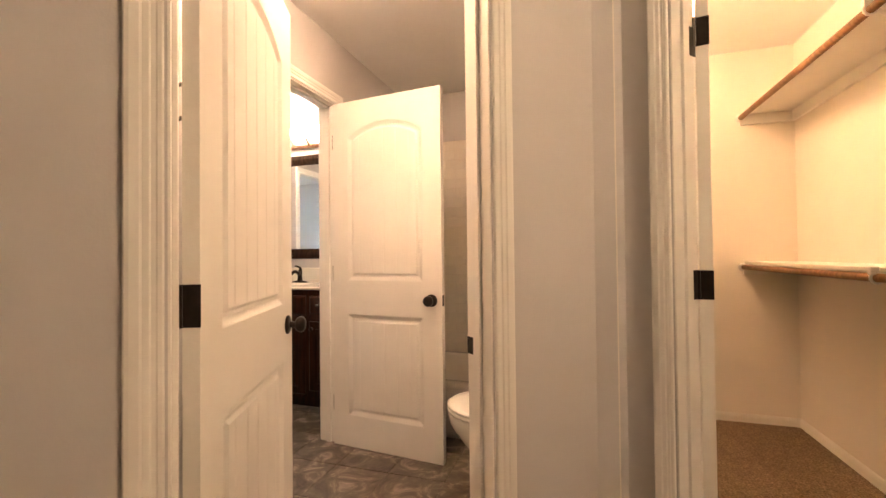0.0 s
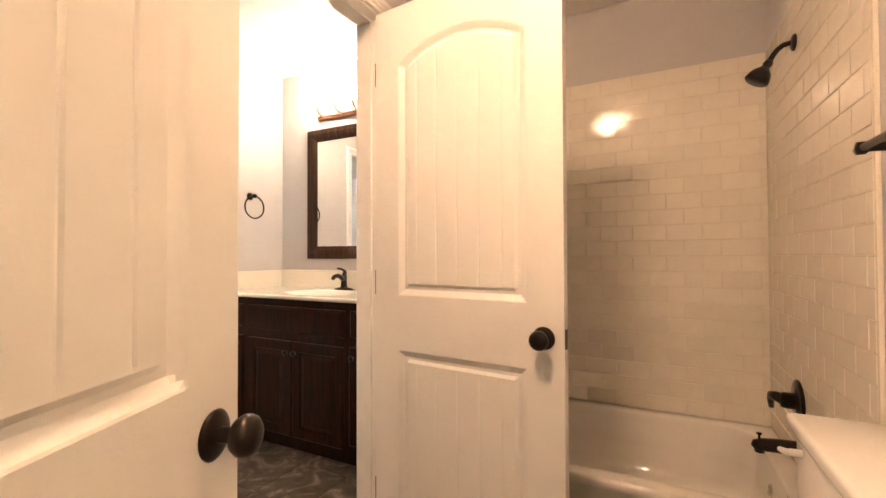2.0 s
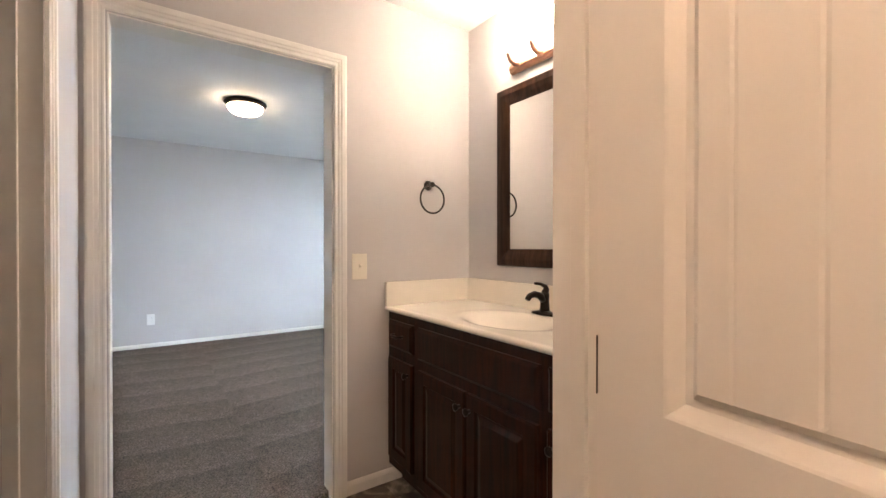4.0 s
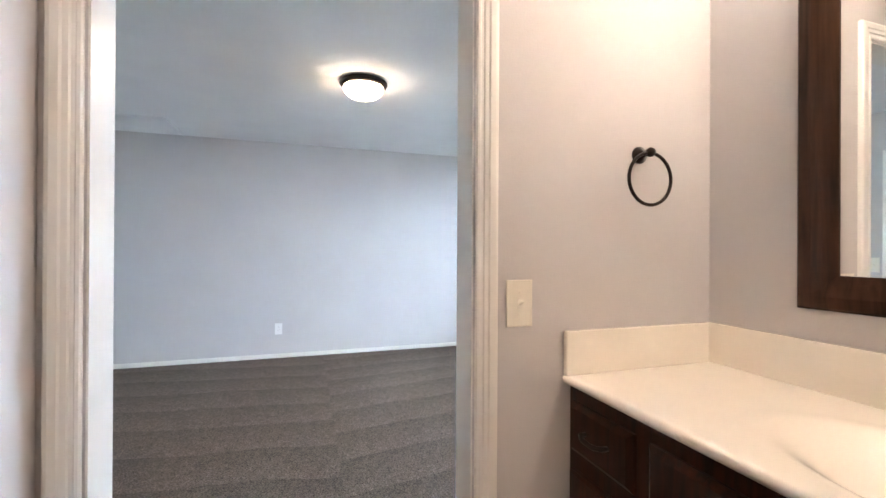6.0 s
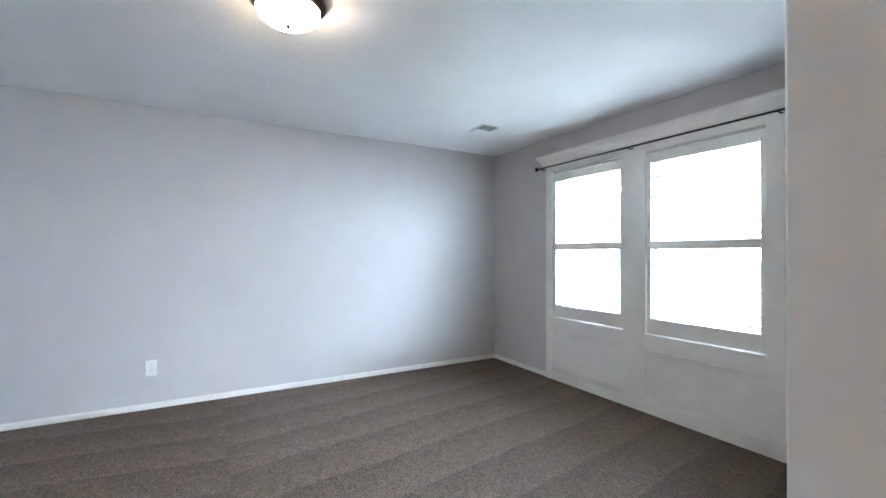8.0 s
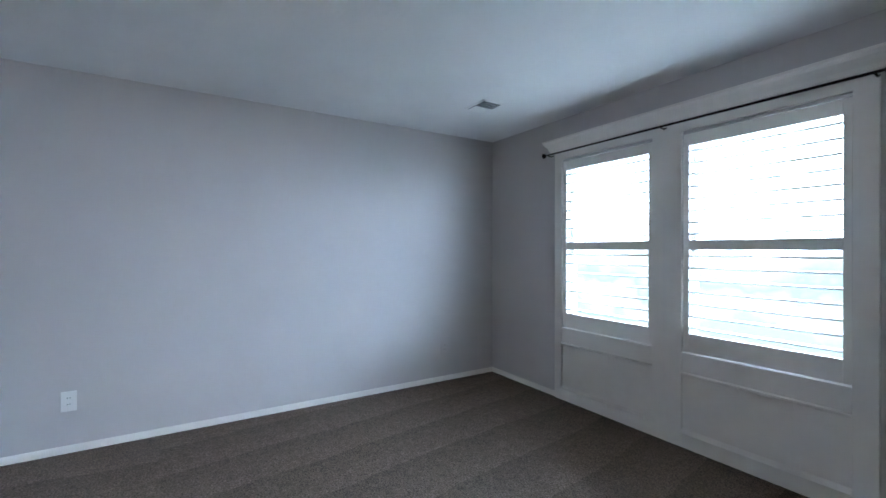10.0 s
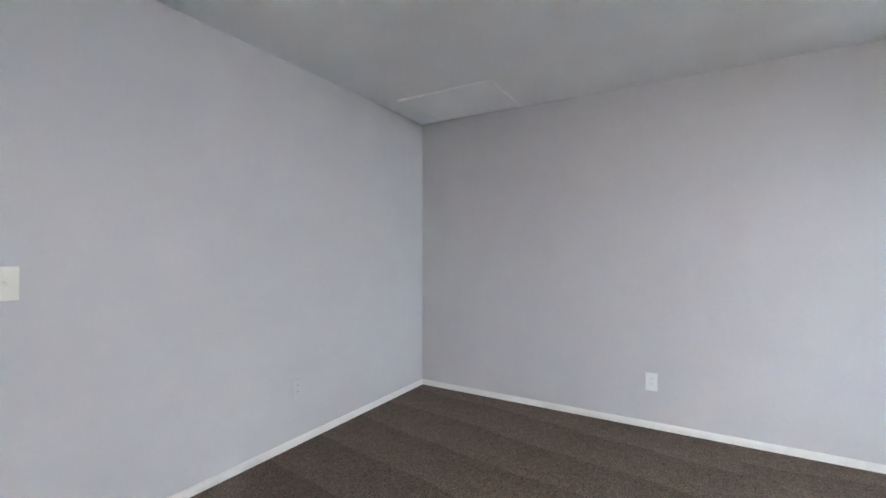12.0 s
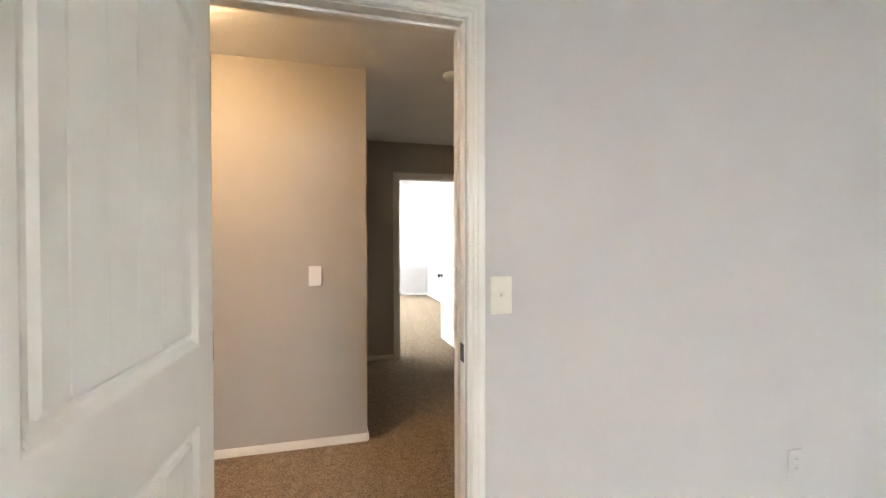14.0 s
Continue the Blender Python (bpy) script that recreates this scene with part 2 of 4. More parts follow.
def tube(points, radius, n=12, bm=None):
    pts = [Vector(p) for p in points]
    rings = []
    for i, p in enumerate(pts):
        d = (pts[min(i + 1, len(pts) - 1)] - pts[max(i - 1, 0)]).normalized()
        a = d.orthogonal().normalized() if i == 0 else (a - d * a.dot(d)).normalized()
        b = d.cross(a)
        r = radius[i] if isinstance(radius, (list, tuple)) else radius
        rings.append([p + r * (a * math.cos(2 * math.pi * k / n) + b * math.sin(2 * math.pi * k / n)) for k in range(n)])
    return loft(rings, bm=bm)


def torus(R, r, m, n=48, k=10):
    bm = bmesh.new()
    vr = []
    for i in range(n):
        a = 2 * math.pi * i / n
        vr.append([bm.verts.new(m @ Vector(((R + r * math.cos(2 * math.pi * j / k)) * math.cos(a), (R + r * math.cos(2 * math.pi * j / k)) * math.sin(a), r * math.sin(2 * math.pi * j / k)))) for j in range(k)])
    for i in range(n):
        for j in range(k):
            bm.faces.new((vr[i][j], vr[(i + 1) % n][j], vr[(i + 1) % n][(j + 1) % k], vr[i][(j + 1) % k]))
    return bm


def frame_m(p0, p1):
    a = math.degrees(math.atan2(p1[1] - p0[1], p1[0] - p0[0]))
    return pose(p0[0], p0[1], 0, 0, 0, a), math.hypot(p1[0] - p0[0], p1[1] - p0[1])


def wall(name, p0, p1, th, openings=(), material=None, h=H, label="painted drywall", z0=0.0):
    """A wall whose face runs from p0 to p1, with its thickness to the left. openings: (s0, s1, z0, z1)."""
    m, L = frame_m(p0, p1)
    bm = bmesh.new()
    s = 0.0
    for a, b, za, zb in sorted(openings):
        if a > s:
            add_box(bm, s, a, 0, th, z0, h)
        if za > 0:
            add_box(bm, a, b, 0, th, z0, za)
        add_box(bm, a, b, 0, th, zb, h)
        s = b
    add_box(bm, s, L, 0, th, z0, h)
    ob = mesh_ob(name, bm, material or PAINT)
    ob.matrix_world = m
    return tagged(ob, label, "wall", kind="structure")


CASING = [(0, 0), (0, .008), (.003, .0105), (.009, .0105), (.012, .0085), (.019, .0085), (.022, .012), (.032, .013), (.036, .0165),
          (.050, .0175), (.057, .016), (.060, .012), (.060, 0)]
BASE = [(0, 0), (.0125, 0), (.0125, .045), (.0105, .050), (.0105, .053), (.007, .060), (.003, .064), (0, .064)]


def strip(pa, pb):
    """Faces between two matching section loops."""
    return loft([pa, pb])


def casing_set(parent, a, b, top, y, sgn, floor=0.0):
    r = 0.005
    a, b, top = a - r, b + r, top + r
    part("casing_leg", strip([(a - u, y + sgn * v, floor) for u, v in CASING], [(a - u, y + sgn * v, top + u) for u, v in CASING]), TRIM, parent)
    part("casing_leg", strip([(b + u, y + sgn * v, floor) for u, v in CASING], [(b + u, y + sgn * v, top + u) for u, v in CASING]), TRIM, parent)
    part("casing_head", strip([(a - u, y + sgn * v, top + u) for u, v in CASING], [(b + u, y + sgn * v, top + u) for u, v in CASING]), TRIM, parent)


def door_frame(name, m, a, b, top, th, stop=None, label="white painted door frame with moulded casing"):
    """Jambs, stops and casings in an opening from a to b of a wall's frame. stop: the stop's place through the wall."""
    t = thing(name, m, label, "door frame", kind="structure")
    part("jamb", box(a - 0.002, a + 0.004, 0.001, th - 0.001, 0, top + 0.001), TRIM, t)
    part("jamb", box(b - 0.004, b + 0.002, 0.001, th - 0.001, 0, top + 0.001), TRIM, t)
    part("jamb_head", box(a, b, 0.001, th - 0.001, top - 0.004, top + 0.002), TRIM, t)
    if stop is not None:
        part("door_stop", box(a + 0.003, a + 0.014, stop, stop + 0.03, 0, top, 0.002), TRIM, t)
        part("door_stop", box(b - 0.014, b - 0.003, stop, stop + 0.03, 0, top, 0.002), TRIM, t)
        part("door_stop", box(a, b, stop, stop + 0.03, top - 0.014, top - 0.003, 0.002), TRIM, t)
    casing_set(t, a, b, top, 0, -1)
    casing_set(t, a, b, top, th, 1)
    return t


def baseboard(p0, p1):
    """A skirting along p0 to p1, standing proud to the right of the run."""
    m, L = frame_m(p0, p1)
    ob = mesh_ob("baseboard", strip([(0, -y, z + 0.006) for y, z in BASE], [(L, -y, z + 0.006) for y, z in BASE]), TRIM)
    ob.matrix_world = m
    return tagged(ob, "white painted moulded skirting along the wall", "baseboard", kind="structure")


# ---- doors ----
def leaf_mesh(w, h, up=0.0):
    hx0, hx1 = 0.106, w - (0.112 if w < 0.75 else 0.080)
    up0, side_top, crown = 0.966 + up, 1.800 + up * 0.6, 0.080
    lo0, lo1 = 0.182 + up / 2, 0.770 + up
    half = (hx1 - hx0) / 2
    R = (half * half + crown * crown) / (2 * crown)
    grooves = [hx0 + (hx1 - hx0) * k / 6 for k in range(1, 6)]

    def arch(x):
        dx = x - (hx0 + hx1) / 2
        return side_top + crown - R + math.sqrt(max(R * R - dx * dx, 0))

    def sink(x, z):
        if x <= hx0 or x >= hx1:
            return 0.0
        if up0 < z < arch(x):
            d = min(x - hx0, hx1 - x, z - up0, (arch(x) - z))
        elif lo0 < z < lo1:
            d = min(x - hx0, hx1 - x, z - lo0, lo1 - z)
        else:
            return 0.0
        if d < 0.004:
            s = 0.0015 * d / 0.004
        elif d < 0.022:
            s = 0.0015 + 0.0105 * (d - 0.004) / 0.018
        elif d < 0.032:
            s = 0.012
        elif d < 0.042:
            s = 0.012 - 0.009 * (d - 0.032) / 0.010
        else:
            s = 0.003
        if d > 0.046:
            g = min(abs(x - q) for q in grooves)
            s += 0.0017 * max(0.0, 1 - g / 0.0045)
        return s

    xs, zs = {0, w}, {0, h}
    for e, sg in ((hx0, 1), (hx1, -1)):
        xs |= {e + sg * o for o in (0, .004, .013, .022, .027, .032, .042, .048)}
    for q in grooves:
        xs |= {q - 0.0045, q, q + 0.0045}
    for e, sg in ((up0, 1), (lo0, 1), (lo1, -1)):
        zs |= {e + sg * o for o in (0, .004, .013, .022, .027, .032, .042, .048)}
    k = int((crown + 0.065) / 0.006)
    zs |= {side_top - 0.06 + 0.006 * i for i in range(k + 1)}
    xs |= {hx0 + (hx1 - hx0) * i / 36 for i in range(37)}
    xs, zs = sorted(round(v, 5) for v in xs), sorted(round(v, 5) for v in zs)
    bm = bmesh.new()
    rims = []
    for y, sg in ((0.0, -1), (-0.035, 1)):
        g = [[bm.verts.new((x, y + sg * sink(x, z), z)) for x in xs] for z in zs]
        for r0, r1 in zip(g, g[1:]):
            for i in range(len(xs) - 1):
                bm.faces.new((r0[i], r0[i + 1], r1[i + 1], r1[i]))
        rims.append(g)
    f, b = rims
    for i in range(len(xs) - 1):
        bm.faces.new((f[0][i], f[0][i + 1], b[0][i + 1], b[0][i]))
        bm.faces.new((f[-1][i], f[-1][i + 1], b[-1][i + 1], b[-1][i]))
    for i in range(len(zs) - 1):
        bm.faces.new((f[i][0], f[i + 1][0], b[i + 1][0], b[i][0]))
        bm.faces.new((f[i][-1], f[i + 1][-1], b[i + 1][-1], b[i][-1]))
    return bm


LEAVES = {}


def knob_bm(side):
    m = Matrix.Rotation(radians(-90 if side > 0 else 90), 4, 'X')
    return m


def door(w, hinge, angle, mirror=False, label="", group="interior doors", kz=0.866, up=0.0):
    """A leaf whose pin stands at hinge and which points to angle degrees; mirror: its thickness lies to the left."""
    h = 2.018
    t = thing("door", pose(hinge[0], hinge[1], 0.012, 0, 0, angle), label, "door", group)
    off = 0.035 if mirror else 0.0
    key = (round(w, 3), up)
    if key not in LEAVES:
        ob = mesh_ob("leaf", leaf_mesh(w, h, up), DOORP, t)
        LEAVES[key] = ob.data
    else:
        ob = new("leaf", LEAVES[key])
        ob.parent = t
    ob.location = (0, off, 0)
    for sg, y in ((1, off), (-1, off - 0.035)):
        r = Matrix.Translation((w - 0.060, y, kz)) @ knob_bm(sg)
        kn = part("knob", lathe([(0.008, 0.004), (0.0115, 0.012), (0.0105, 0.022), (0.012, 0.028), (0.022, 0.033), (0.0275, 0.041), (0.0285, 0.048),
                                  (0.026, 0.056), (0.019, 0.062), (0.009, 0.0645), (0.0, 0.065)], r), BRONZE, t, "oil-rubbed bronze door knob", True)
        part("rosette", lathe([(0.0, 0.0), (0.033, 0.0), (0.034, 0.003), (0.031, 0.006), (0.024, 0.009), (0.013, 0.011), (0.0, 0.011)], r), BRONZE, kn, "round bronze rose", True)
    part("latch_plate", box(w - 0.0005, w + 0.0012, off - 0.029, off - 0.006, kz - 0.029, kz + 0.029), BRONZE, t, "dark latch plate")
    for z in (0.20, 0.965, 1.745):
        hg = part("hinge", box(-0.0018, 0.0004, off - 0.0368, off + 0.0008, z, z + 0.089, 0.0006), BRONZE, t, "dark bronze butt hinge")
        ky = off if not mirror else off - 0.035
        part("knuckle", lathe([(0.0, 0), (0.006, 0), (0.006, 0.089), (0.0, 0.089)], Matrix.Translation((-0.004, ky + (0.004 if not mirror else -0.004), z)), 12), BRONZE, hg)
    return t


# ---- plan ----
TH = 0.115
WX = -2.51              # vanity face of the wall towards the bedroom
BW, BS, BN = -6.57, -0.635, 4.68
BE = WX - TH
VN = 2.805
BX = -0.98              # bath face of the wall with the second door
TN, TE = 2.925, 0.424   # tub walls behind the tiles
U = Vector((math.cos(radians(47.5)), math.sin(radians(47.5))))
N_ = Vector((U.y, -U.x))
PIN_A = Vector((-0.37, 0.312))
HA = PIN_A + N_ * TH    # hall face at the hinge side
K = HA + U * 1.25       # inner corner between the two slanted walls
CN, CE = 2.88, 1.735
HS = -3.6

# floors
mesh_ob("subfloor", box(-7.2, 3.2, -10.2, 5.2, -0.3, -0.012), JOINT)
tagged(bpy.data.objects["subfloor"], "plain concrete slab under the rooms", "floor", kind="structure")


def slab(name, poly, z0, z1, material, label, category):
    bm = loft([[(x, y, z0) for x, y in poly], [(x, y, z1) for x, y in poly]])
    ob = mesh_ob(name, bm, material)
    return tagged(ob, label, category, kind="structure")


A_out = HA - U * 1.05
C_end = K + N_ * 1.62
slab("floor_bath", [(WX - 0.04, -0.7), (1.0, -0.7), (1.0, TN), (WX - 0.04, TN)], -0.011, 0.0, JOINT, "dark joints under slate-look floor tiles", "floor")
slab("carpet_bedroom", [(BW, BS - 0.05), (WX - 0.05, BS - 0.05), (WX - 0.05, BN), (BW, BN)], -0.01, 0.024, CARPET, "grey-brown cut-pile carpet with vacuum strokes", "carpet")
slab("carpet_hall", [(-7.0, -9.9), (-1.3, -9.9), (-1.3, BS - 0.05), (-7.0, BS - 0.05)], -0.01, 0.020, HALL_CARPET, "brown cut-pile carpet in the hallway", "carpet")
_m1 = PIN_A + N_ * 0.05
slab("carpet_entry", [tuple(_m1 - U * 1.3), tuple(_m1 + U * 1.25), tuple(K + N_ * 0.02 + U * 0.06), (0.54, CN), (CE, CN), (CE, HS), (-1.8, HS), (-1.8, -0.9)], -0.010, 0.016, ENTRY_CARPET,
     "brown cut-pile carpet at the bathroom door and in the closet", "carpet")

# ceilings
slab("ceiling", [(-7.0, -4.12), (3.0, -4.12), (3.0, 5.0), (-7.0, 5.0)], H, H + 0.12, CEIL, "white ceiling with light knockdown texture", "ceiling")

# walls
wall("wall_bedroom_west", (BW, BS - TH), (BW, BN + 0.15), 0.12, label="pale grey painted bedroom wall")
W1, W2 = (-5.600, -4.775), (-4.580, -3.750)
WZ0, WZ1 = 0.640, 2.068
wall("wall_bedroom_north", (BW, BN), (WX, BN), 0.15, [(a - BW, b - BW, WZ0, WZ1) for a, b in (W1, W2)], label="pale grey painted window wall")
D0, D1 = -3.675, -2.890
wall("wall_bedroom_south", (-1.3, BS), (BW - 0.12, BS), TH, [(-1.3 - D1, -1.3 - D0, 0, 2.04)], label="pale grey painted wall with the hall door")
C0, C1 = 1.166, 1.995
wall("wall_vanity_west", (WX, BS), (WX, BN + 0.15), TH, [(C0 - BS, C1 - BS, 0, 2.04)], label="grey painted wall between vanity and bedroom")
wall("wall_vanity_north", (WX, VN), (BX - TH, VN), 0.23, label="grey painted wall behind the vanity")
VS, V0, V1 = 1.086, -1.955, -1.215
wall("wall_vanity_south", (BX - TH, VS), (WX, VS), TH, [(BX - TH - V1, BX - TH - V0, 0, 2.04)], label="grey painted wall of the vanity room with a doorway")
wall("wall_linen_south", (BX - TH, 0.10), (WX, 0.10), TH, label="grey painted wall of the small room off the vanity")
B0, B1 = 1.172, 1.888
wall("wall_bath_west", (BX, -0.55), (BX, TN + 0.11), TH, [(B0 + 0.55, B1 + 0.55, 0, 2.04)], label="grey painted bath wall with a doorway")
tub_north = wall("wall_tub_north", (BX, TN), (TE + 0.1, TN), 0.11, label="grey painted wall, tiled up to head height above the tub")
tub_east = wall("wall_tub_east", (TE, TN), (TE, 1.05), 0.1, label="grey painted wall, tiled round the tub end")
_a0, _a1 = -0.008, 0.712
AS = -1.05
wall("wall_bath_entry", tuple(HA + U * AS), tuple(K), TH, [(-AS + _a0, -AS + _a1, 0, 2.04)], label="grey painted slanted wall with the bathroom door")
CO0, CO1 = 0.165, 0.885
wall("wall_closet_entry", tuple(K), tuple(C_end), TH, [(CO0, CO1, 0, 2.04)], label="grey painted slanted wall with the closet doorway")
wall("wall_closet_north", (TE + 0.1, CN), (CE + 0.1, CN), 0.12, material=CLOSET_PAINT, label="cream painted closet wall")
wall("wall_closet_east", (CE, CN), (CE, HS), 0.12, material=CLOSET_PAINT, label="cream painted closet wall")
wall("wall_closet_west", (TE + 0.104, 1.05), (TE + 0.104, CN), 0.004, material=CLOSET_PAINT, label="cream painted closet wall")
wall("wall_entry_west", (A_out.x, HS), (A_out.x, A_out.y + 0.05), 0.1, label="grey painted wall")
wall("wall_entry_south", (CE, HS), (-1.4, HS), 0.1, label="grey painted wall")
# hallway beyond the bedroom
HWY, HWX = -2.10, -3.478
wall("wall_hall_partition", (-1.25, HWY - 0.12), (HWX + 0.0, HWY - 0.12), -0.12, material=HALLP, label="taupe painted hallway wall")
wall("wall_hall_side", (HWX, HWY - 0.12), (HWX, -4.0), 0.12, material=HALLP, label="taupe painted hallway wall")
wall("wall_hall_east", (-1.3, -4.0), (-1.3, BS - TH), -0.1, material=HALLP, label="taupe painted hallway wall")
FY, F0, F1 = -4.0, -4.765, -3.998
wall("wall_hall_end", (-3.3, FY), (-6.9, FY), 0.115, [(-3.3 - F1, -3.3 - F0, 0, 2.04)], material=HALLP, label="taupe painted wall with the far bedroom door")
wall("wall_hall_west", (-6.2, BS - TH), (-6.2, FY), -0.1, material=HALLP, label="taupe painted hallway wall")
# far bedroom
FB, FW, FE = -9.65, -5.61, -2.2
wall("wall_far_west", (FW, FB - 0.12), (FW, FY - 0.115), 0.12, h=3.4, label="pale painted far bedroom wall")
wall("wall_far_back", (FE, FB), (FW, FB), 0.12, [(FE + 3.95, FE + 4.9, 0.62, 2.03)], h=3.4, label="pale painted far bedroom wall with a window")
# the east opening is added, out of view, to let in more fill light
wall("wall_far_east", (FE, FY - 0.115), (FE, FB - 0.12), 0.12, [(1.6, 3.6, 0.6, 2.1)], h=3.4, label="pale painted far bedroom wall with a window")
bm = loft([[(FW - 0.12, FB - 0.12, 2.40), (FW + 1.5, FB - 0.12, 3.3), (FE + 0.12, FB - 0.12, 3.3), (FE + 0.12, FB - 0.12, 3.45), (FW - 0.12, FB - 0.12, 3.45)],
           [(FW - 0.12, FY - 0.12, 2.40), (FW + 1.5, FY - 0.12, 3.3), (FE + 0.12, FY - 0.12, 3.3), (FE + 0.12, FY - 0.12, 3.45), (FW - 0.12, FY - 0.12, 3.45)]])
tagged(mesh_ob("ceiling_far_bedroom", bm, CEIL), "white vaulted ceiling of the far bedroom", "ceiling", kind="structure")

# ---- door frames ----
mA, _ = frame_m(tuple(HA), tuple(K))
frame_a = door_frame("door_frame_1", mA, _a0, _a1, 2.04, TH, 0.045)
part("strike_plate", box(_a1 - 0.006, _a1 - 0.0035, 0.078, 0.116, 0.840, 0.888, 0.0010), BRONZE, frame_a, "dark bronze strike plate")
mC, _ = frame_m(tuple(K), tuple(C_end))
frame_c = door_frame("door_frame_2", mC, CO0, CO1, 2.04, TH, 0.045)
for z in (0.21, 0.978, 1.725):
    part("hinge", box(CO0 + 0.0035, CO0 + 0.006, 0.080, 0.125, z, z + 0.089, 0.0005), BRONZE, frame_c, "dark bronze butt hinge")
mB, _ = frame_m((BX, -0.55), (BX, 3))
frame_b = door_frame("door_frame_3", mB, B0 + 0.55, B1 + 0.55, 2.04, TH, 0.04)
part("strike_plate", box(B0 + 0.55 + 0.0035, B0 + 0.55 + 0.006, 0.006, 0.036, 0.865, 0.925, 0.0005), BRONZE, frame_b, "dark bronze strike plate")
mW, _ = frame_m((WX, BS), (WX, 3))
door_frame("door_frame_4", mW, C0 - BS, C1 - BS, 2.04, TH, label="white painted cased opening without a door")
mV, _ = frame_m((BX - TH, VS), (-6, VS))
frame_v = door_frame("door_frame_7", mV, BX - TH - V1, BX - TH - V0, 2.04, TH, 0.045)
part("strike_plate", box(BX - TH - V0 - 0.006, BX - TH - V0 - 0.0035, 0.078, 0.112, 0.90, 0.96, 0.0005), BRONZE, frame_v, "dark bronze strike plate")
mD, _ = frame_m((-1.3, BS), (-6, BS))
frame_d = door_frame("door_frame_5", mD, -1.3 - D1, -1.3 - D0, 2.04, TH, 0.045)
part("strike_plate", box(-1.3 - D0 - 0.006, -1.3 - D0 - 0.0035, 0.004, 0.038, 0.915, 0.975, 0.0005), BRONZE, frame_d, "dark bronze strike plate")
mF, _ = frame_m((-3.3, FY), (-6, FY))
door_frame("door_frame_6", mF, -3.3 - F1, -3.3 - F0, 2.04, 0.115, 0.04)

door(0.706, tuple(PIN_A + U * 0.010), 113.0, up=-0.022, label="white two-panel arched plank door, half open into the bathroom")
door(0.706, (BX + 0.003, B1 - 0.001), -5.6, label="white two-panel arched plank door, open beside the tub")
door(0.776, (D1, BS - 0.002), 86.5, True, label="white two-panel arched plank door, open against the bedroom", kz=0.933, up=0.068)
door(0.706, tuple(K + N_ * (CO0 + 0.006) + U * (TH + 0.006)), 81.0, label="white two-panel arched plank door, open into the closet")
door(0.756, (F0 + 0.005, FY - 0.118), -89.0, True, label="white panel door, open into the far bedroom")

# ---- bathroom: tub, toilet, fittings ----
tub = thing("bathtub", pose(0, 0, 0), "white enamelled alcove bathtub against the tiled wall", "bathtub")
TX0, TX1, TY0, TY1, TZ = BX + 0.002, TE - 0.002, 2.115, TN - 0.002, 0.345


def rrect(x0, x1, y0, y1, r, z, n=6):
    pts = []
    for cx, cy, a0 in ((x1 - r, y1 - r, 0), (x0 + r, y1 - r, 90), (x0 + r, y0 + r, 180), (x1 - r, y0 + r, 270)):
        for i in range(n + 1):
            a = radians(a0 + 90 * i / n)
            pts.append((cx + r * math.cos(a), cy + r * math.sin(a), z))
    return pts


rings = [rrect(TX0, TX1, TY0 + 0.02, TY1, 0.004, 0.0), rrect(TX0, TX1, TY0 + 0.02, TY1, 0.004, 0.06), rrect(TX0, TX1, TY0 + 0.012, TY1, 0.004, 0.07),
         rrect(TX0, TX1, TY0 + 0.010, TY1, 0.004, TZ - 0.05), rrect(TX0, TX1, TY0, TY1, 0.006, TZ - 0.035), rrect(TX0, TX1, TY0, TY1, 0.008, TZ - 0.012),
         rrect(TX0 + 0.004, TX1 - 0.004, TY0 + 0.004, TY1 - 0.004, 0.01, TZ - 0.003), rrect(TX0 + 0.012, TX1 - 0.012, TY0 + 0.012, TY1 - 0.012, 0.015, TZ),
         rrect(TX0 + 0.06, TX1 - 0.075, TY0 + 0.062, TY1 - 0.05, 0.13, TZ), rrect(TX0 + 0.066, TX1 - 0.081, TY0 + 0.069, TY1 - 0.057, 0.13, TZ - 0.003),
         rrect(TX0 + 0.072, TX1 - 0.086, TY0 + 0.075, TY1 - 0.063, 0.13, TZ - 0.012), rrect(TX0 + 0.12, TX1 - 0.10, TY0 + 0.09, TY1 - 0.08, 0.13, TZ - 0.15),
         rrect(TX0 + 0.20, TX1 - 0.12, TY0 + 0.11, TY1 - 0.10, 0.13, 0.10), rrect(TX0 + 0.25, TX1 - 0.15, TY0 + 0.14, TY1 - 0.13, 0.12, 0.065)]
part("basin", loft(rings), TUBM, tub, smooth=False)
for p_ in tub.children[0].data.polygons:
    p_.use_smooth = True
_ow = Matrix.Translation((TX1 - 0.089, 2.50, 0.235)) @ Matrix.Rotation(radians(-90), 4, 'Y')
part("overflow_plate", lathe([(0.0, -0.02), (0.036, -0.02), (0.036, 0.002), (0.033, 0.006), (0.012, 0.008), (0.010, 0.012), (0.0, 0.012)], _ow), CHROME, tub, "chrome overflow plate", True)

FX = TE - 0.012
sh = thing("wall_shower", pose(FX, 2.47, 1.885), "oil-rubbed bronze shower head on a bent arm", "shower")
_in = Matrix.Rotation(radians(-90), 4, 'Y')
part("flange", lathe([(0, 0), (0.03, 0), (0.029, 0.006), (0.016, 0.012), (0, 0.012)], _in), BRONZE, sh, smooth=True)
part("arm", tube([(0, 0, 0), (-0.018, 0, 0.0), (-0.034, 0, -0.004), (-0.050, 0, -0.016), (-0.064, 0, -0.036), (-0.074, 0, -0.056)], 0.0095), BRONZE, sh, smooth=True)
_hd = Matrix.Translation((-0.073, 0, -0.054)) @ Matrix.Rotation(radians(180 + 32), 4, 'Y')
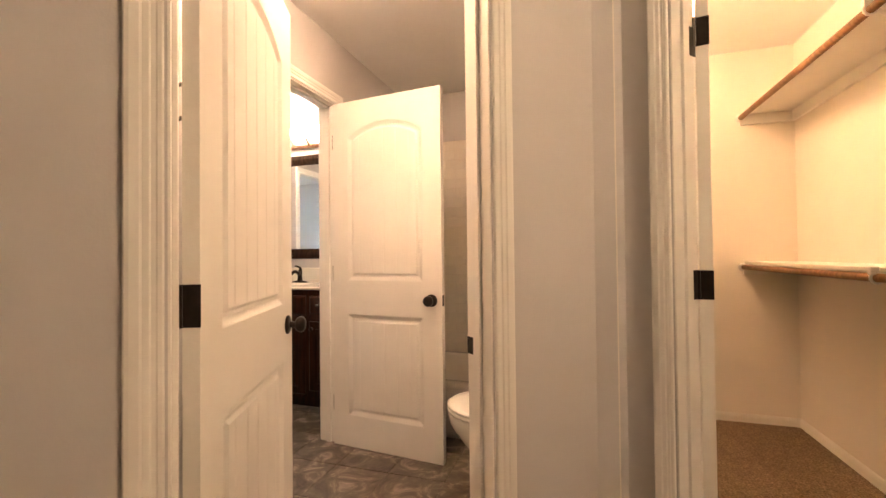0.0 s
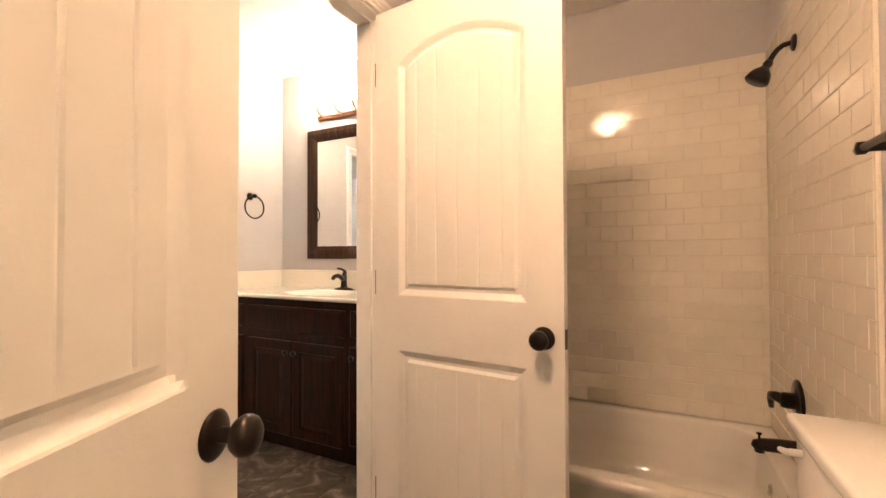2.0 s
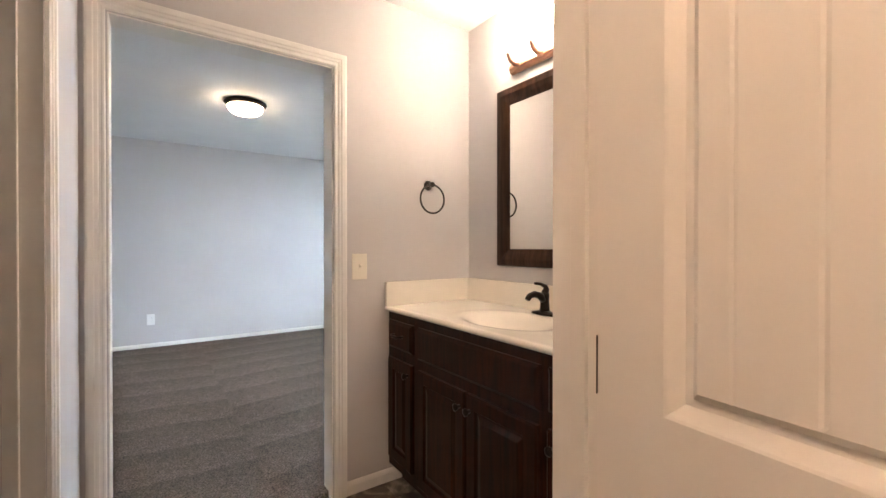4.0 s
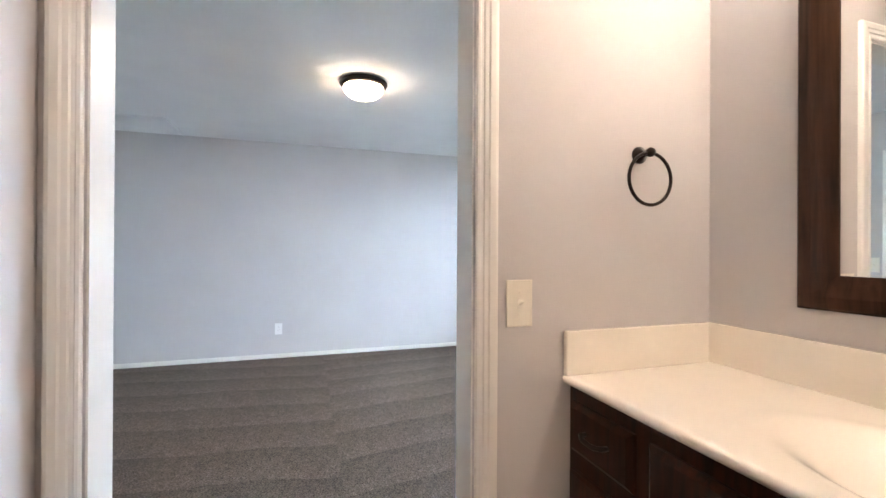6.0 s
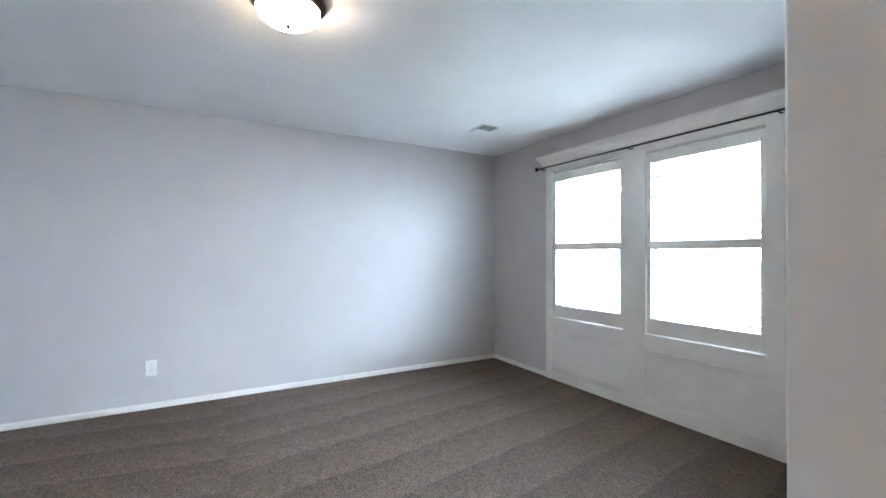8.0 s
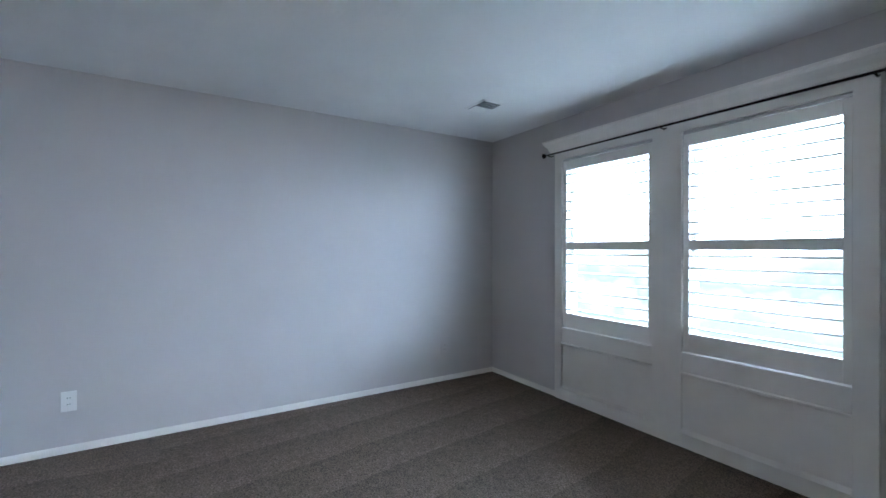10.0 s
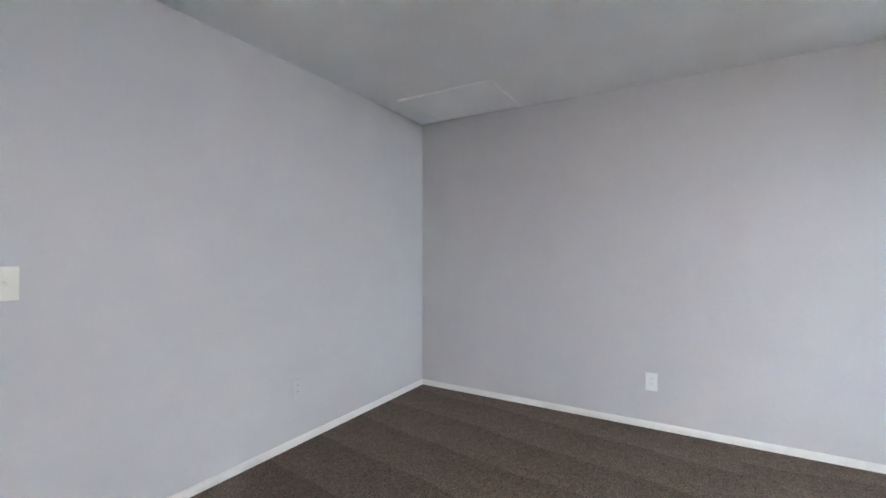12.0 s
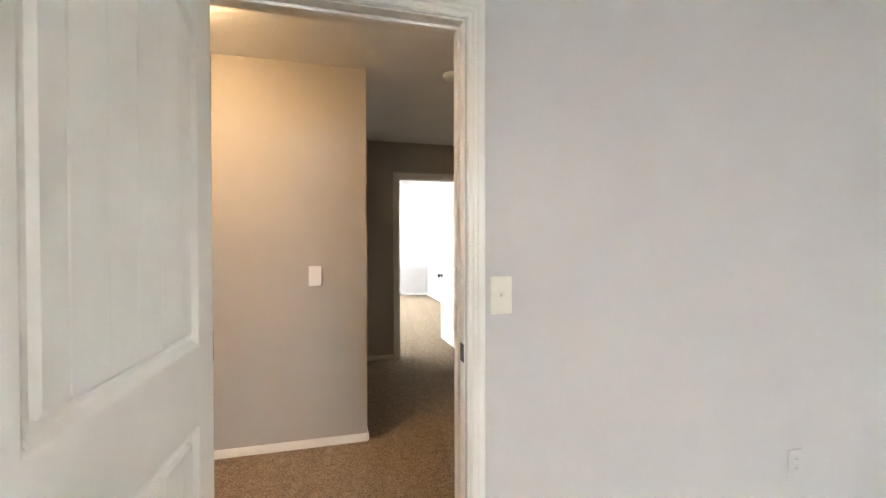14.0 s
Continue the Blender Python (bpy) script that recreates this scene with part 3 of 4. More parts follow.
part("head", lathe([(0, -0.004), (0.013, -0.002), (0.016, 0.012), (0.013, 0.022), (0.017, 0.028), (0.032, 0.045), (0.040, 0.066), (0.041, 0.078), (0.037, 0.082), (0, 0.080)], _hd), BRONZE, sh, smooth=True)

vl = thing("shower_valve", pose(FX, 2.49, 0.590), "oil-rubbed bronze tub valve with a curved lever", "shower valve")
part("plate", lathe([(0, 0), (0.078, 0), (0.077, 0.005), (0.062, 0.010), (0.03, 0.013), (0.028, 0.045), (0.024, 0.055), (0, 0.056)], _in), BRONZE, vl, smooth=True)
part("lever", tube([(-0.045, 0, 0.0), (-0.062, 0.012, 0.008), (-0.070, 0.04, 0.004), (-0.070, 0.062, -0.018), (-0.066, 0.074, -0.05)], [0.019, 0.018, 0.015, 0.012, 0.009]), BRONZE, vl, smooth=True)
sp = thing("tub_spout", pose(FX, 2.49, 0.422), "oil-rubbed bronze tub spout with a diverter knob", "tub spout")
part("spout", tube([(0, 0, 0), (-0.005, 0, 0), (-0.06, 0, -0.002), (-0.11, 0, -0.006), (-0.128, 0, -0.012), (-0.136, 0, -0.02)], [0.026, 0.026, 0.025, 0.023, 0.021, 0.012]), BRONZE, sp, smooth=True)
part("diverter", lathe([(0, 0.015), (0.004, 0.015), (0.004, 0.032), (0.009, 0.036), (0.009, 0.040), (0, 0.041)], Matrix.Translation((-0.118, 0, -0.004))), BRONZE, sp, smooth=True)
part("nozzle", lathe([(0, -0.034), (0.016, -0.034), (0.017, -0.02), (0.015, 0.0), (0, 0.0)], Matrix.Translation((-0.118, 0, 0))), BRONZE, sp, smooth=True)

tw = thing("towel_bar", pose(TE, 1.775, 1.35), "oil-rubbed bronze towel bar above the toilet", "towel bar")
for y in (0.0, -0.46):
    part("post", lathe([(0, 0), (0.024, 0), (0.022, 0.008), (0.010, 0.016), (0.009, 0.055), (0.014, 0.06), (0.014, 0.075), (0, 0.078)], Matrix.Translation((0, y - 0.0, 0)) @ _in), BRONZE, tw, smooth=True)
part("bar", tube([(-0.066, 0.022, 0), (-0.066, -0.482, 0)], 0.0085), BRONZE, tw, smooth=True)

wc = thing("toilet", pose(TE, 1.585, 0.012, 0, 0, 180), "white porcelain toilet with closed lid beside the tub", "toilet")


def egg(x0, x1, w, z, n=36, back=0.0):
    """An oval footprint from x0 (back) to x1 (front)."""
    cx, rx = (x0 + x1) / 2, (x1 - x0) / 2
    out = []
    for i in range(n):
        a = 2 * math.pi * i / n
        c, s = math.cos(a), math.sin(a)
        k = 1.0 if c > 0 else 1 + back * c * c
        out.append((cx + rx * c, w * s * k, z))
    return out


part("bowl", loft([egg(0.10, 0.50, 0.12, 0.002), egg(0.11, 0.49, 0.11, 0.03), egg(0.13, 0.46, 0.095, 0.12), egg(0.13, 0.49, 0.105, 0.19), egg(0.12, 0.56, 0.14, 0.27),
                   egg(0.12, 0.598, 0.17, 0.335), egg(0.12, 0.605, 0.178, 0.372), egg(0.12, 0.60, 0.175, 0.385)]), PORC, wc, smooth=True)
part("seat", loft([egg(0.175, 0.605, 0.180, 0.388), egg(0.172, 0.610, 0.184, 0.394), egg(0.172, 0.610, 0.184, 0.400), egg(0.175, 0.606, 0.181, 0.406)]), PORC, wc, smooth=True)
part("lid", loft([egg(0.175, 0.606, 0.181, 0.409), egg(0.172, 0.611, 0.185, 0.414), egg(0.173, 0.610, 0.184, 0.422), egg(0.185, 0.595, 0.174, 0.429), egg(0.25, 0.52, 0.10, 0.432)]), PORC, wc, smooth=True)
part("tank", box(0.012, 0.185, -0.215, 0.215, 0.37, 0.70, 0.02, 4), PORC, wc, smooth=True)
part("tank_lid", box(0.006, 0.198, -0.232, 0.232, 0.70, 0.738, 0.012, 4), PORC, wc, smooth=True)
part("flush_lever", tube([(0.185, -0.15, 0.672), (0.205, -0.15, 0.672), (0.212, -0.15, 0.670), (0.213, -0.205, 0.655)], [0.008, 0.008, 0.008, 0.006]), WPLATE, wc, "white flush lever", True)

# hook on the wall behind the first door
hk = thing("robe_hook", pose(BX, 0.745, 1.60), "dark bronze two-pronged robe hook on the wall", "hook")
_out = Matrix.Rotation(radians(90), 4, 'Y')
part("base", lathe([(0, 0), (0.032, 0), (0.03, 0.006), (0.02, 0.02), (0.01, 0.03), (0.01, 0.05), (0, 0.05)], _out), BRONZE, hk, smooth=True)
for sg in (-1, 1):
    pr = part("prong", tube([(0.035, 0, 0.0), (0.052, sg * 0.030, 0.004), (0.062, sg * 0.060, 0.026), (0.058, sg * 0.084, 0.066), (0.050, sg * 0.090, 0.105)], [0.009, 0.008, 0.007, 0.0065, 0.006]), BRONZE, hk, smooth=True)
    part("ball", lathe([(0, -0.011), (0.006, -0.009), (0.011, 0), (0.006, 0.009), (0, 0.011)], Matrix.Translation((0.050, sg * 0.090, 0.110)), 16), BRONZE, pr, smooth=True)
part("upper_arm", tube([(0.045, -0.085, 0.165), (0.052, -0.045, 0.135), (0.052, 0.0, 0.125), (0.052, 0.045, 0.135), (0.045, 0.085, 0.165)], 0.0065), BRONZE, hk, smooth=True)
part("stem", tube([(0.012, 0, 0.0), (0.016, 0, 0.06), (0.035, 0, 0.105), (0.052, 0, 0.125)], 0.008), BRONZE, hk, smooth=True)

bl = thing("bath_ceiling_light", pose(-0.42, 0.93, H), "round flush ceiling light with a glowing glass dome", "ceiling light")
_dn = Matrix.Rotation(radians(180), 4, 'X')
part("pan", lathe([(0, 0.001), (0.14, 0.001), (0.142, 0.015), (0.13, 0.025), (0, 0.025)], _dn), BRONZE, bl, smooth=True)
part("dome", lathe([(0, 0.026), (0.122, 0.026), (0.118, 0.045), (0.095, 0.07), (0.055, 0.088), (0, 0.095)], _dn), BDOME, bl, "glowing frosted glass dome", True)

# ---- vanity room ----
VX0, VX1 = WX + 0.004, BX - TH - 0.004
VF = 2.288
van = thing("vanity_cabinet", pose(0, 0, 0), "dark-stained wooden vanity cabinet under the white counter", "cabinet")
part("face_frame", box(VX0, VX1, VF, VF + 0.019, 0.10, 0.878), CAB, van)
part("side_panel", box(VX0, VX0 + 0.018, VF + 0.019, VN - 0.003, 0.10, 0.878), CAB, van)
part("side_panel", box(VX1 - 0.018, VX1, VF + 0.019, VN - 0.003, 0.10, 0.878), CAB, van)
part("bottom_panel", box(VX0 + 0.018, VX1 - 0.018, VF + 0.019, VN - 0.003, 0.10, 0.118), CAB, van)
part("toe_kick", box(VX0, VX1, VF + 0.07, VN - 0.01, 0.004, 0.10), CAB, van)


def panel_front(x0, x1, z0, z1, name, raised=True):
    """A drawer or door front with a bevelled edge and, for doors, a raised panel."""
    bm = bmesh.new()
    y = VF
    f = 0.052
    if not raised:
        loft([[(x0, y, z0), (x1, y, z0), (x1, y, z1), (x0, y, z1)], [(x0, y - 0.008, z0), (x1, y - 0.008, z0), (x1, y - 0.008, z1), (x0, y - 0.008, z1)],
              [(x0 + 0.014, y - 0.019, z0 + 0.014), (x1 - 0.014, y - 0.019, z0 + 0.014), (x1 - 0.014, y - 0.019, z1 - 0.014), (x0 + 0.014, y - 0.019, z1 - 0.014)]], bm=bm)
    else:
        r = []
        for o, d in ((0, 0), (0, 0.014), (0.006, 0.019), (f, 0.019), (f + 0.006, 0.010), (f + 0.012, 0.010), (f + 0.034, 0.017)):
            r.append([(x0 + o, y - d, z0 + o), (x1 - o, y - d, z0 + o), (x1 - o, y - d, z1 - o), (x0 + o, y - d, z1 - o)])
        loft(r, bm=bm)
    return part(name, bm, CAB, van)


def pull(x, z, parent, horizontal=True):
    if horizontal:
        pts = [(x - 0.042, VF - 0.017, z), (x - 0.040, VF - 0.036, z), (x - 0.02, VF - 0.044, z - 0.004), (x + 0.02, VF - 0.044, z - 0.004), (x + 0.040, VF - 0.036, z), (x + 0.042, VF - 0.017, z)]
        part("handle", tube(pts, 0.006), BRONZE, parent, "dark bronze bar pull", True)
    else:
        part("handle", lathe([(0, 0), (0.008, 0), (0.007, 0.012), (0.014, 0.02), (0.015, 0.026), (0.008, 0.031), (0, 0.032)], Matrix.Translation((x, VF - 0.017, z)) @ Matrix.Rotation(radians(90), 4, 'X')), BRONZE, parent, "dark bronze knob", True)


for x0, x1 in ((-2.486, -2.256), (-1.452, -1.222)):
    d = panel_front(x0, x1, 0.700, 0.835, "drawer", False)
    pull((x0 + x1) / 2, 0.772, d)
    d = panel_front(x0, x1, 0.150, 0.650, "cabinet_door")
    pull(x1 - 0.03 if x0 < -2 else x0 + 0.03, 0.60, d, False)
panel_front(-2.212, -1.486, 0.690, 0.835, "false_front", False)
for x0, x1, hx in ((-2.205, -1.860, -1.885), (-1.848, -1.492, -1.822)):
    d = panel_front(x0, x1, 0.120, 0.645, "cabinet_door")
    pull(hx, 0.585, d, False)

ct = thing("vanity_counter", pose(0, 0, 0), "cream cultured-marble counter with integral sink and splash", "countertop")
SX, SY = -1.855, 2.50
nx, ny = 72, 36
bm = bmesh.new()
g = []
for j in range(ny + 1):
    row = []
    for i in range(nx + 1):
        x = VX0 + (VX1 - VX0) * i / nx
        y = 2.262 + (VN - 0.003 - 2.262) * j / ny
        r = math.hypot((x - SX) / 0.25, (y - SY) / 0.175)
        dip = 0.0 if r >= 1 else 0.09 * (1 - r * r) ** 1.7
        lip = 0.001 * math.exp(-((r - 1.08) / 0.08) ** 2)
        edge = 0.004 if j == 0 else 0.0
        row.append(bm.verts.new((x, y, 0.900 - dip + lip - edge)))
    g.append(row)
for j in range(ny):
    for i in range(nx):
        bm.faces.new((g[j][i], g[j][i + 1], g[j + 1][i + 1], g[j + 1][i]))
low = [bm.verts.new((g[0][i].co.x, 2.266, 0.879)) for i in range(nx + 1)]
for i in range(nx):
    bm.faces.new((g[0][i], low[i], low[i + 1], g[0][i + 1]))
back = [bm.verts.new((g[0][i].co.x, VF + 0.02, 0.879)) for i in range(nx + 1)]
for i in range(nx):
    bm.faces.new((low[i], back[i], back[i + 1], low[i + 1]))
top = part("counter_top", bm, MARBLE, ct)
for p_ in top.data.polygons:
    p_.use_smooth = True
part("side_splash", box(VX0, VX0 + 0.019, 2.264, VN - 0.024, 0.899, 1.023, 0.004), MARBLE, ct)
part("back_splash", box(VX0, VX1, VN - 0.022, VN - 0.003, 0.899, 1.023, 0.004), MARBLE, ct)
part("side_splash", box(VX1 - 0.019, VX1, 2.264, VN - 0.024, 0.899, 1.023, 0.004), MARBLE, ct)
part("drain", lathe([(0, 0), (0.03, 0), (0.028, 0.004), (0, 0.005)], Matrix.Translation((SX, SY, 0.811))), BRONZE, ct, "dark drain", True)

fc = thing("faucet", pose(SX, 2.715, 0.901), "oil-rubbed bronze single-lever faucet", "faucet")
part("base", loft([egg(-0.075, 0.075, 0.026, 0), egg(-0.074, 0.074, 0.025, 0.008), egg(-0.05, 0.05, 0.022, 0.014), egg(-0.024, 0.024, 0.02, 0.018)]), BRONZE, fc, smooth=True)
part("body", lathe([(0, 0.01), (0.024, 0.012), (0.021, 0.03), (0.019, 0.06), (0.021, 0.085), (0.018, 0.098), (0, 0.1)]), BRONZE, fc, smooth=True)
part("spout", tube([(0, 0, 0.06), (0, -0.03, 0.085), (0, -0.065, 0.095), (0, -0.095, 0.088), (0, -0.108, 0.074)], [0.017, 0.016, 0.014, 0.013, 0.012]), BRONZE, fc, smooth=True)
part("lever", tube([(0, 0, 0.095), (0, 0.01, 0.112), (0, 0.004, 0.125), (0.0, -0.03, 0.137), (0.0, -0.062, 0.141)], [0.015, 0.014, 0.01, 0.007, 0.006]), BRONZE, fc, smooth=True)

mi = thing("wall_mirror", pose(0, 0, 0), "rectangular wall mirror in a dark brown wooden frame", "mirror")
MX0, MX1, MZ0, MZ1 = -2.246, -1.464, 1.102, 2.006
MP = [(0, 0), (0, .016), (.006, .022), (.034, .024), (.058, .019), (.072, .014), (.086, .010), (.086, 0)]


def mit(x0, x1, z0, z1, name, side):
    """One mitred member of the mirror frame."""
    a, b = [], []
    for u, v in MP:
        y = VN - 0.002 - v
        if side == "L":
            a.append((x0 + u, y, z0 + u)), b.append((x0 + u, y, z1 - u))
        elif side == "R":
            a.append((x1 - u, y, z0 + u)), b.append((x1 - u, y, z1 - u))
        elif side == "B":
            a.append((x0 + u, y, z0 + u)), b.append((x1 - u, y, z0 + u))
        else:
            a.append((x0 + u, y, z1 - u)), b.append((x1 - u, y, z1 - u))
    part(name, strip(a, b), FRAMEW, mi)


for sd in "LRBT":
    mit(MX0, MX1, MZ0, MZ1, "frame_member", sd)
part("glass", box(MX0 + 0.06, MX1 - 0.06, VN - 0.009, VN - 0.003, MZ0 + 0.06, MZ1 - 0.06), MIRROR, mi, "silvered mirror glass")

lb = thing("vanity_light", pose(SX, VN - 0.002, 2.095), "vanity light bar with glowing glass shades above the mirror", "wall light")
_bp = [(0, 0), (0, .012), (.006, .02), (.014, .022), (.02, .03), (.034, .03), (.04, .022), (.048, .02), (.054, .012), (.054, 0)]
part("bar", strip([(-0.29, -v, u - 0.027) for u, v in _bp], [(0.29, -v, u - 0.027) for u, v in _bp]), COPPER, lb, "brushed warm metal bar")
for x in (-0.225, -0.075, 0.075, 0.225):
    ar = part("arm", tube([(x, -0.025, 0), (x, -0.055, -0.006), (x, -0.08, 0.004), (x, -0.09, 0.024), (x, -0.09, 0.045)], [0.012, 0.011, 0.011, 0.012, 0.016]), COPPER, lb, smooth=True)
    part("shade", lathe([(0, 0.046), (0.020, 0.046), (0.029, 0.060), (0.034, 0.085), (0.039, 0.115), (0.040, 0.120), (0, 0.115)], Matrix.Translation((x, -0.09, 0))), BULB, ar, "glowing frosted glass shade", True)

rg = thing("towel_ring", pose(WX, 2.525, 1.53), "oil-rubbed bronze towel ring on the grey wall", "towel ring")
part("post", lathe([(0, 0), (0.026, 0), (0.025, 0.006), (0.014, 0.014), (0.010, 0.022), (0.0095, 0.034), (0.013, 0.039), (0.014, 0.049), (0.009, 0.057), (0, 0.059)], _out), BRONZE, rg, smooth=True)
part("ring", torus(0.075, 0.005, Matrix.Translation((0.045, 0.0, -0.077)) @ Matrix.Rotation(radians(90), 4, 'Y') @ Matrix.Rotation(radians(0), 4, 'X')), BRONZE, rg, smooth=True)


def switch(name, m, material, rocker=False, duplex=False, label=""):
    """A wall plate in the local xz plane, proud along local -y."""
    t = thing(name, m, label, "outlet" if duplex else "light switch", "wall plates")
    part("plate", box(-0.039, 0.039, -0.0065, 0.0, -0.063, 0.063, 0.0028, 2), material, t)
    if duplex:
        for z in (-0.02, 0.02):
            fcp = part("socket", box(-0.017, 0.017, -0.0085, -0.006, z - 0.0145, z + 0.0145, 0.001), material, t)
            for x, hh in ((-0.0065, 0.0045), (0.0065, 0.0038)):
                part("slot", box(x - 0.0012, x + 0.0012, -0.0089, -0.008, z - hh + 0.003, z + hh + 0.003), DARK, fcp)
    elif rocker:
        part("rocker", box(-0.0165, 0.0165, -0.0095, -0.006, -0.033, 0.033, 0.001), material, t)
    else:
        part("collar", box(-0.006, 0.006, -0.0085, -0.006, -0.0125, 0.0125, 0.0005), material, t)
        part("toggle", strip([(-0.0045, -0.0065, -0.006), (0.0045, -0.0065, -0.006), (0.0045, -0.0065, 0.006), (-0.0045, -0.0065, 0.006)],
                             [(-0.004, -0.024, 0.006), (0.004, -0.024, 0.006), (0.004, -0.021, 0.013), (-0.004, -0.021, 0.013)]), material, t)
    for z in ((-0.03, 0.03) if not duplex else (0.0,)):
        if not rocker:
            part("screw", lathe([(0, 0), (0.0032, 0), (0.0025, 0.0012), (0, 0.0014)], Matrix.Translation((0, -0.0063, z)) @ Matrix.Rotation(radians(90), 4, 'X'), 10), material, t)
    return t


switch("light_switch", pose(WX, 2.127, 1.103, 0, 0, 90), PLATE, label="ivory toggle switch plate beside the vanity doorway")
switch("light_switch", pose(-3.80, BS, 1.135, 0, 0, 180), PLATE, label="ivory toggle switch plate beside the bedroom door")
switch("light_switch", pose(-3.156, HWY, 1.105, 0, 0, 180), WPLATE, True, label="white rocker switch plate on the taupe hall wall")
switch("wall_outlet", pose(BW, 1.285, 0.348, 0, 0, 90), WPLATE, duplex=True, label="white duplex outlet above the skirting")
switch("wall_outlet", pose(BW, 4.08, 0.348, 0, 0, 90), PAINT, duplex=True, label="duplex outlet in the wall's grey near the window corner")
switch("wall_outlet", pose(-3.48, BN, 0.385, 0, 0, 0), WPLATE, duplex=True, label="white duplex outlet beside the window panelling")
switch("wall_outlet", pose(-5.13, BS, 0.38, 0, 0, 180), PAINT, duplex=True, label="duplex outlet in the wall's grey on the door wall")

# ---- bedroom ----
lp = thing("bedroom_ceiling_light", pose(-4.53, 1.962, H), "bronze flush ceiling light with a glowing glass bowl", "ceiling light")
part("pan", lathe([(0, 0.0005), (0.15, 0.0005), (0.168, 0.008), (0.170, 0.018), (0.160, 0.030), (0.142, 0.040), (0.13, 0.042), (0, 0.042)], _dn, 48), BRONZE, lp, "dark bronze pan", True)
part("bowl", lathe([(0, 0.043), (0.140, 0.043), (0.141, 0.056), (0.128, 0.080), (0.100, 0.100), (0.060, 0.113), (0, 0.118)], _dn, 48), DOME, lp, "glowing alabaster glass bowl", True)
part("finial", lathe([(0, 0.116), (0.012, 0.118), (0.008, 0.124), (0.006, 0.132), (0, 0.136)], _dn, 16), BRONZE, lp, smooth=True)

vt = thing("ceiling_vent", pose(-5.714, 3.912, H), "white slatted ceiling air register", "vent")
part("frame", strip([(-0.13, -0.105, -0.001), (0.13, -0.105, -0.001), (0.13, 0.105, -0.001), (-0.13, 0.105, -0.001)], [(-0.118, -0.093, -0.008), (0.118, -0.093, -0.008), (0.118, 0.093, -0.008), (-0.118, 0.093, -0.008)]), WPLATE, vt)
# no opening here: a dark plate gives the shade seen between the slats
part("backing", box(-0.108, 0.108, -0.082, 0.082, -0.0095, -0.0081), VENT_SHADE, vt, "dark plate standing in for the shade between the slats")
for i in range(14):
    x = -0.088 + 0.176 * i / 13
    sg = -1 if i < 7 else 1
    sec = [(x - 0.0008, -0.009), (x + 0.0008, -0.009), (x + 0.022 * sg + 0.0008, -0.018), (x + 0.022 * sg - 0.0008, -0.018)]
    part("slat", strip([(u, -0.078, v) for u, v in sec], [(u, 0.078, v) for u, v in sec]), WPLATE, vt)

ht = thing("attic_hatch", pose(-6.215, -0.045, H), "white painted attic hatch panel with a thin frame on the ceiling", "attic hatch")
part("panel", box(-0.25, 0.25, -0.365, 0.365, -0.016, -0.002, 0.003), CEIL, ht)
for a in ((-0.285, 0.285, 0.365, 0.39), (-0.285, 0.285, -0.39, -0.365), (-0.285, -0.25, -0.365, 0.365), (0.25, 0.285, -0.365, 0.365)):
    part("frame_strip", box(a[0], a[1], a[2], a[3], -0.018, -0.001, 0.003), CEIL, ht)

# window unit with panelled surround
wu = thing("window_surround", pose(0, BN, 0), "white painted panelled surround round both bedroom windows", "window trim", kind="structure")
XL, XR = -5.676, -3.658
part("post", box(XL, W1[0] + 0.004, -0.022, -0.001, 0.0, 2.085, 0.003), TRIM, wu)
part("post", box(W1[1] - 0.004, W2[0] + 0.004, -0.022, -0.001, 0.0, 2.085, 0.003), TRIM, wu)
part("post", box(W2[1] - 0.004, XR, -0.022, -0.001, 0.0, 2.085, 0.003), TRIM, wu)
for a, b in (W1, W2):
    part("apron_rail", box(a + 0.004, b - 0.004, -0.0215, -0.001, 0.515, WZ0 + 0.002, 0.002), TRIM, wu)
    part("panel", box(a + 0.004, b - 0.004, -0.009, -0.001, 0.12, 0.516), TRIM, wu)
    part("base_rail", box(a + 0.004, b - 0.004, -0.0215, -0.001, 0.0, 0.118, 0.002), TRIM, wu)
    part("panel_moulding", strip([(a + 0.004, -0.0215, 0.118), (a + 0.004, -0.037, 0.122), (a + 0.004, -0.024, 0.130), (a + 0.004, -0.016, 0.138), (a + 0.004, -0.008, 0.146), (a + 0.004, -0.008, 0.118)],
                                 [(b - 0.004, -0.0215, 0.118), (b - 0.004, -0.037, 0.122), (b - 0.004, -0.024, 0.130), (b - 0.004, -0.016, 0.138), (b - 0.004, -0.008, 0.146), (b - 0.004, -0.008, 0.118)]), TRIM, wu)
    part("panel_moulding", strip([(a + 0.004, -0.0215, 0.517), (a + 0.004, -0.037, 0.511), (a + 0.004, -0.018, 0.503), (a + 0.004, -0.020, 0.497), (a + 0.004, -0.008, 0.489), (a + 0.004, -0.008, 0.517)],
                                 [(b - 0.004, -0.0215, 0.517), (b - 0.004, -0.037, 0.511), (b - 0.004, -0.018, 0.503), (b - 0.004, -0.020, 0.497), (b - 0.004, -0.008, 0.489), (b - 0.004, -0.008, 0.517)]), TRIM, wu)
    part("window_lining", box(a, b, 0.0, 0.148, WZ0 - 0.002, WZ0 + 0.004), TRIM, wu)
part("head_board", box(XL, XR, -0.021, -0.001, 2.083, 2.15, 0.002), TRIM, wu)
CR = [(0.0, 2.145), (-0.026, 2.145), (-0.030, 2.152), (-0.026, 2.160), (-0.034, 2.166), (-0.040, 2.185), (-0.052, 2.205), (-0.070, 2.222), (-0.074, 2.236), (-0.082, 2.240), (-0.082, 2.256), (0.0, 2.256)]
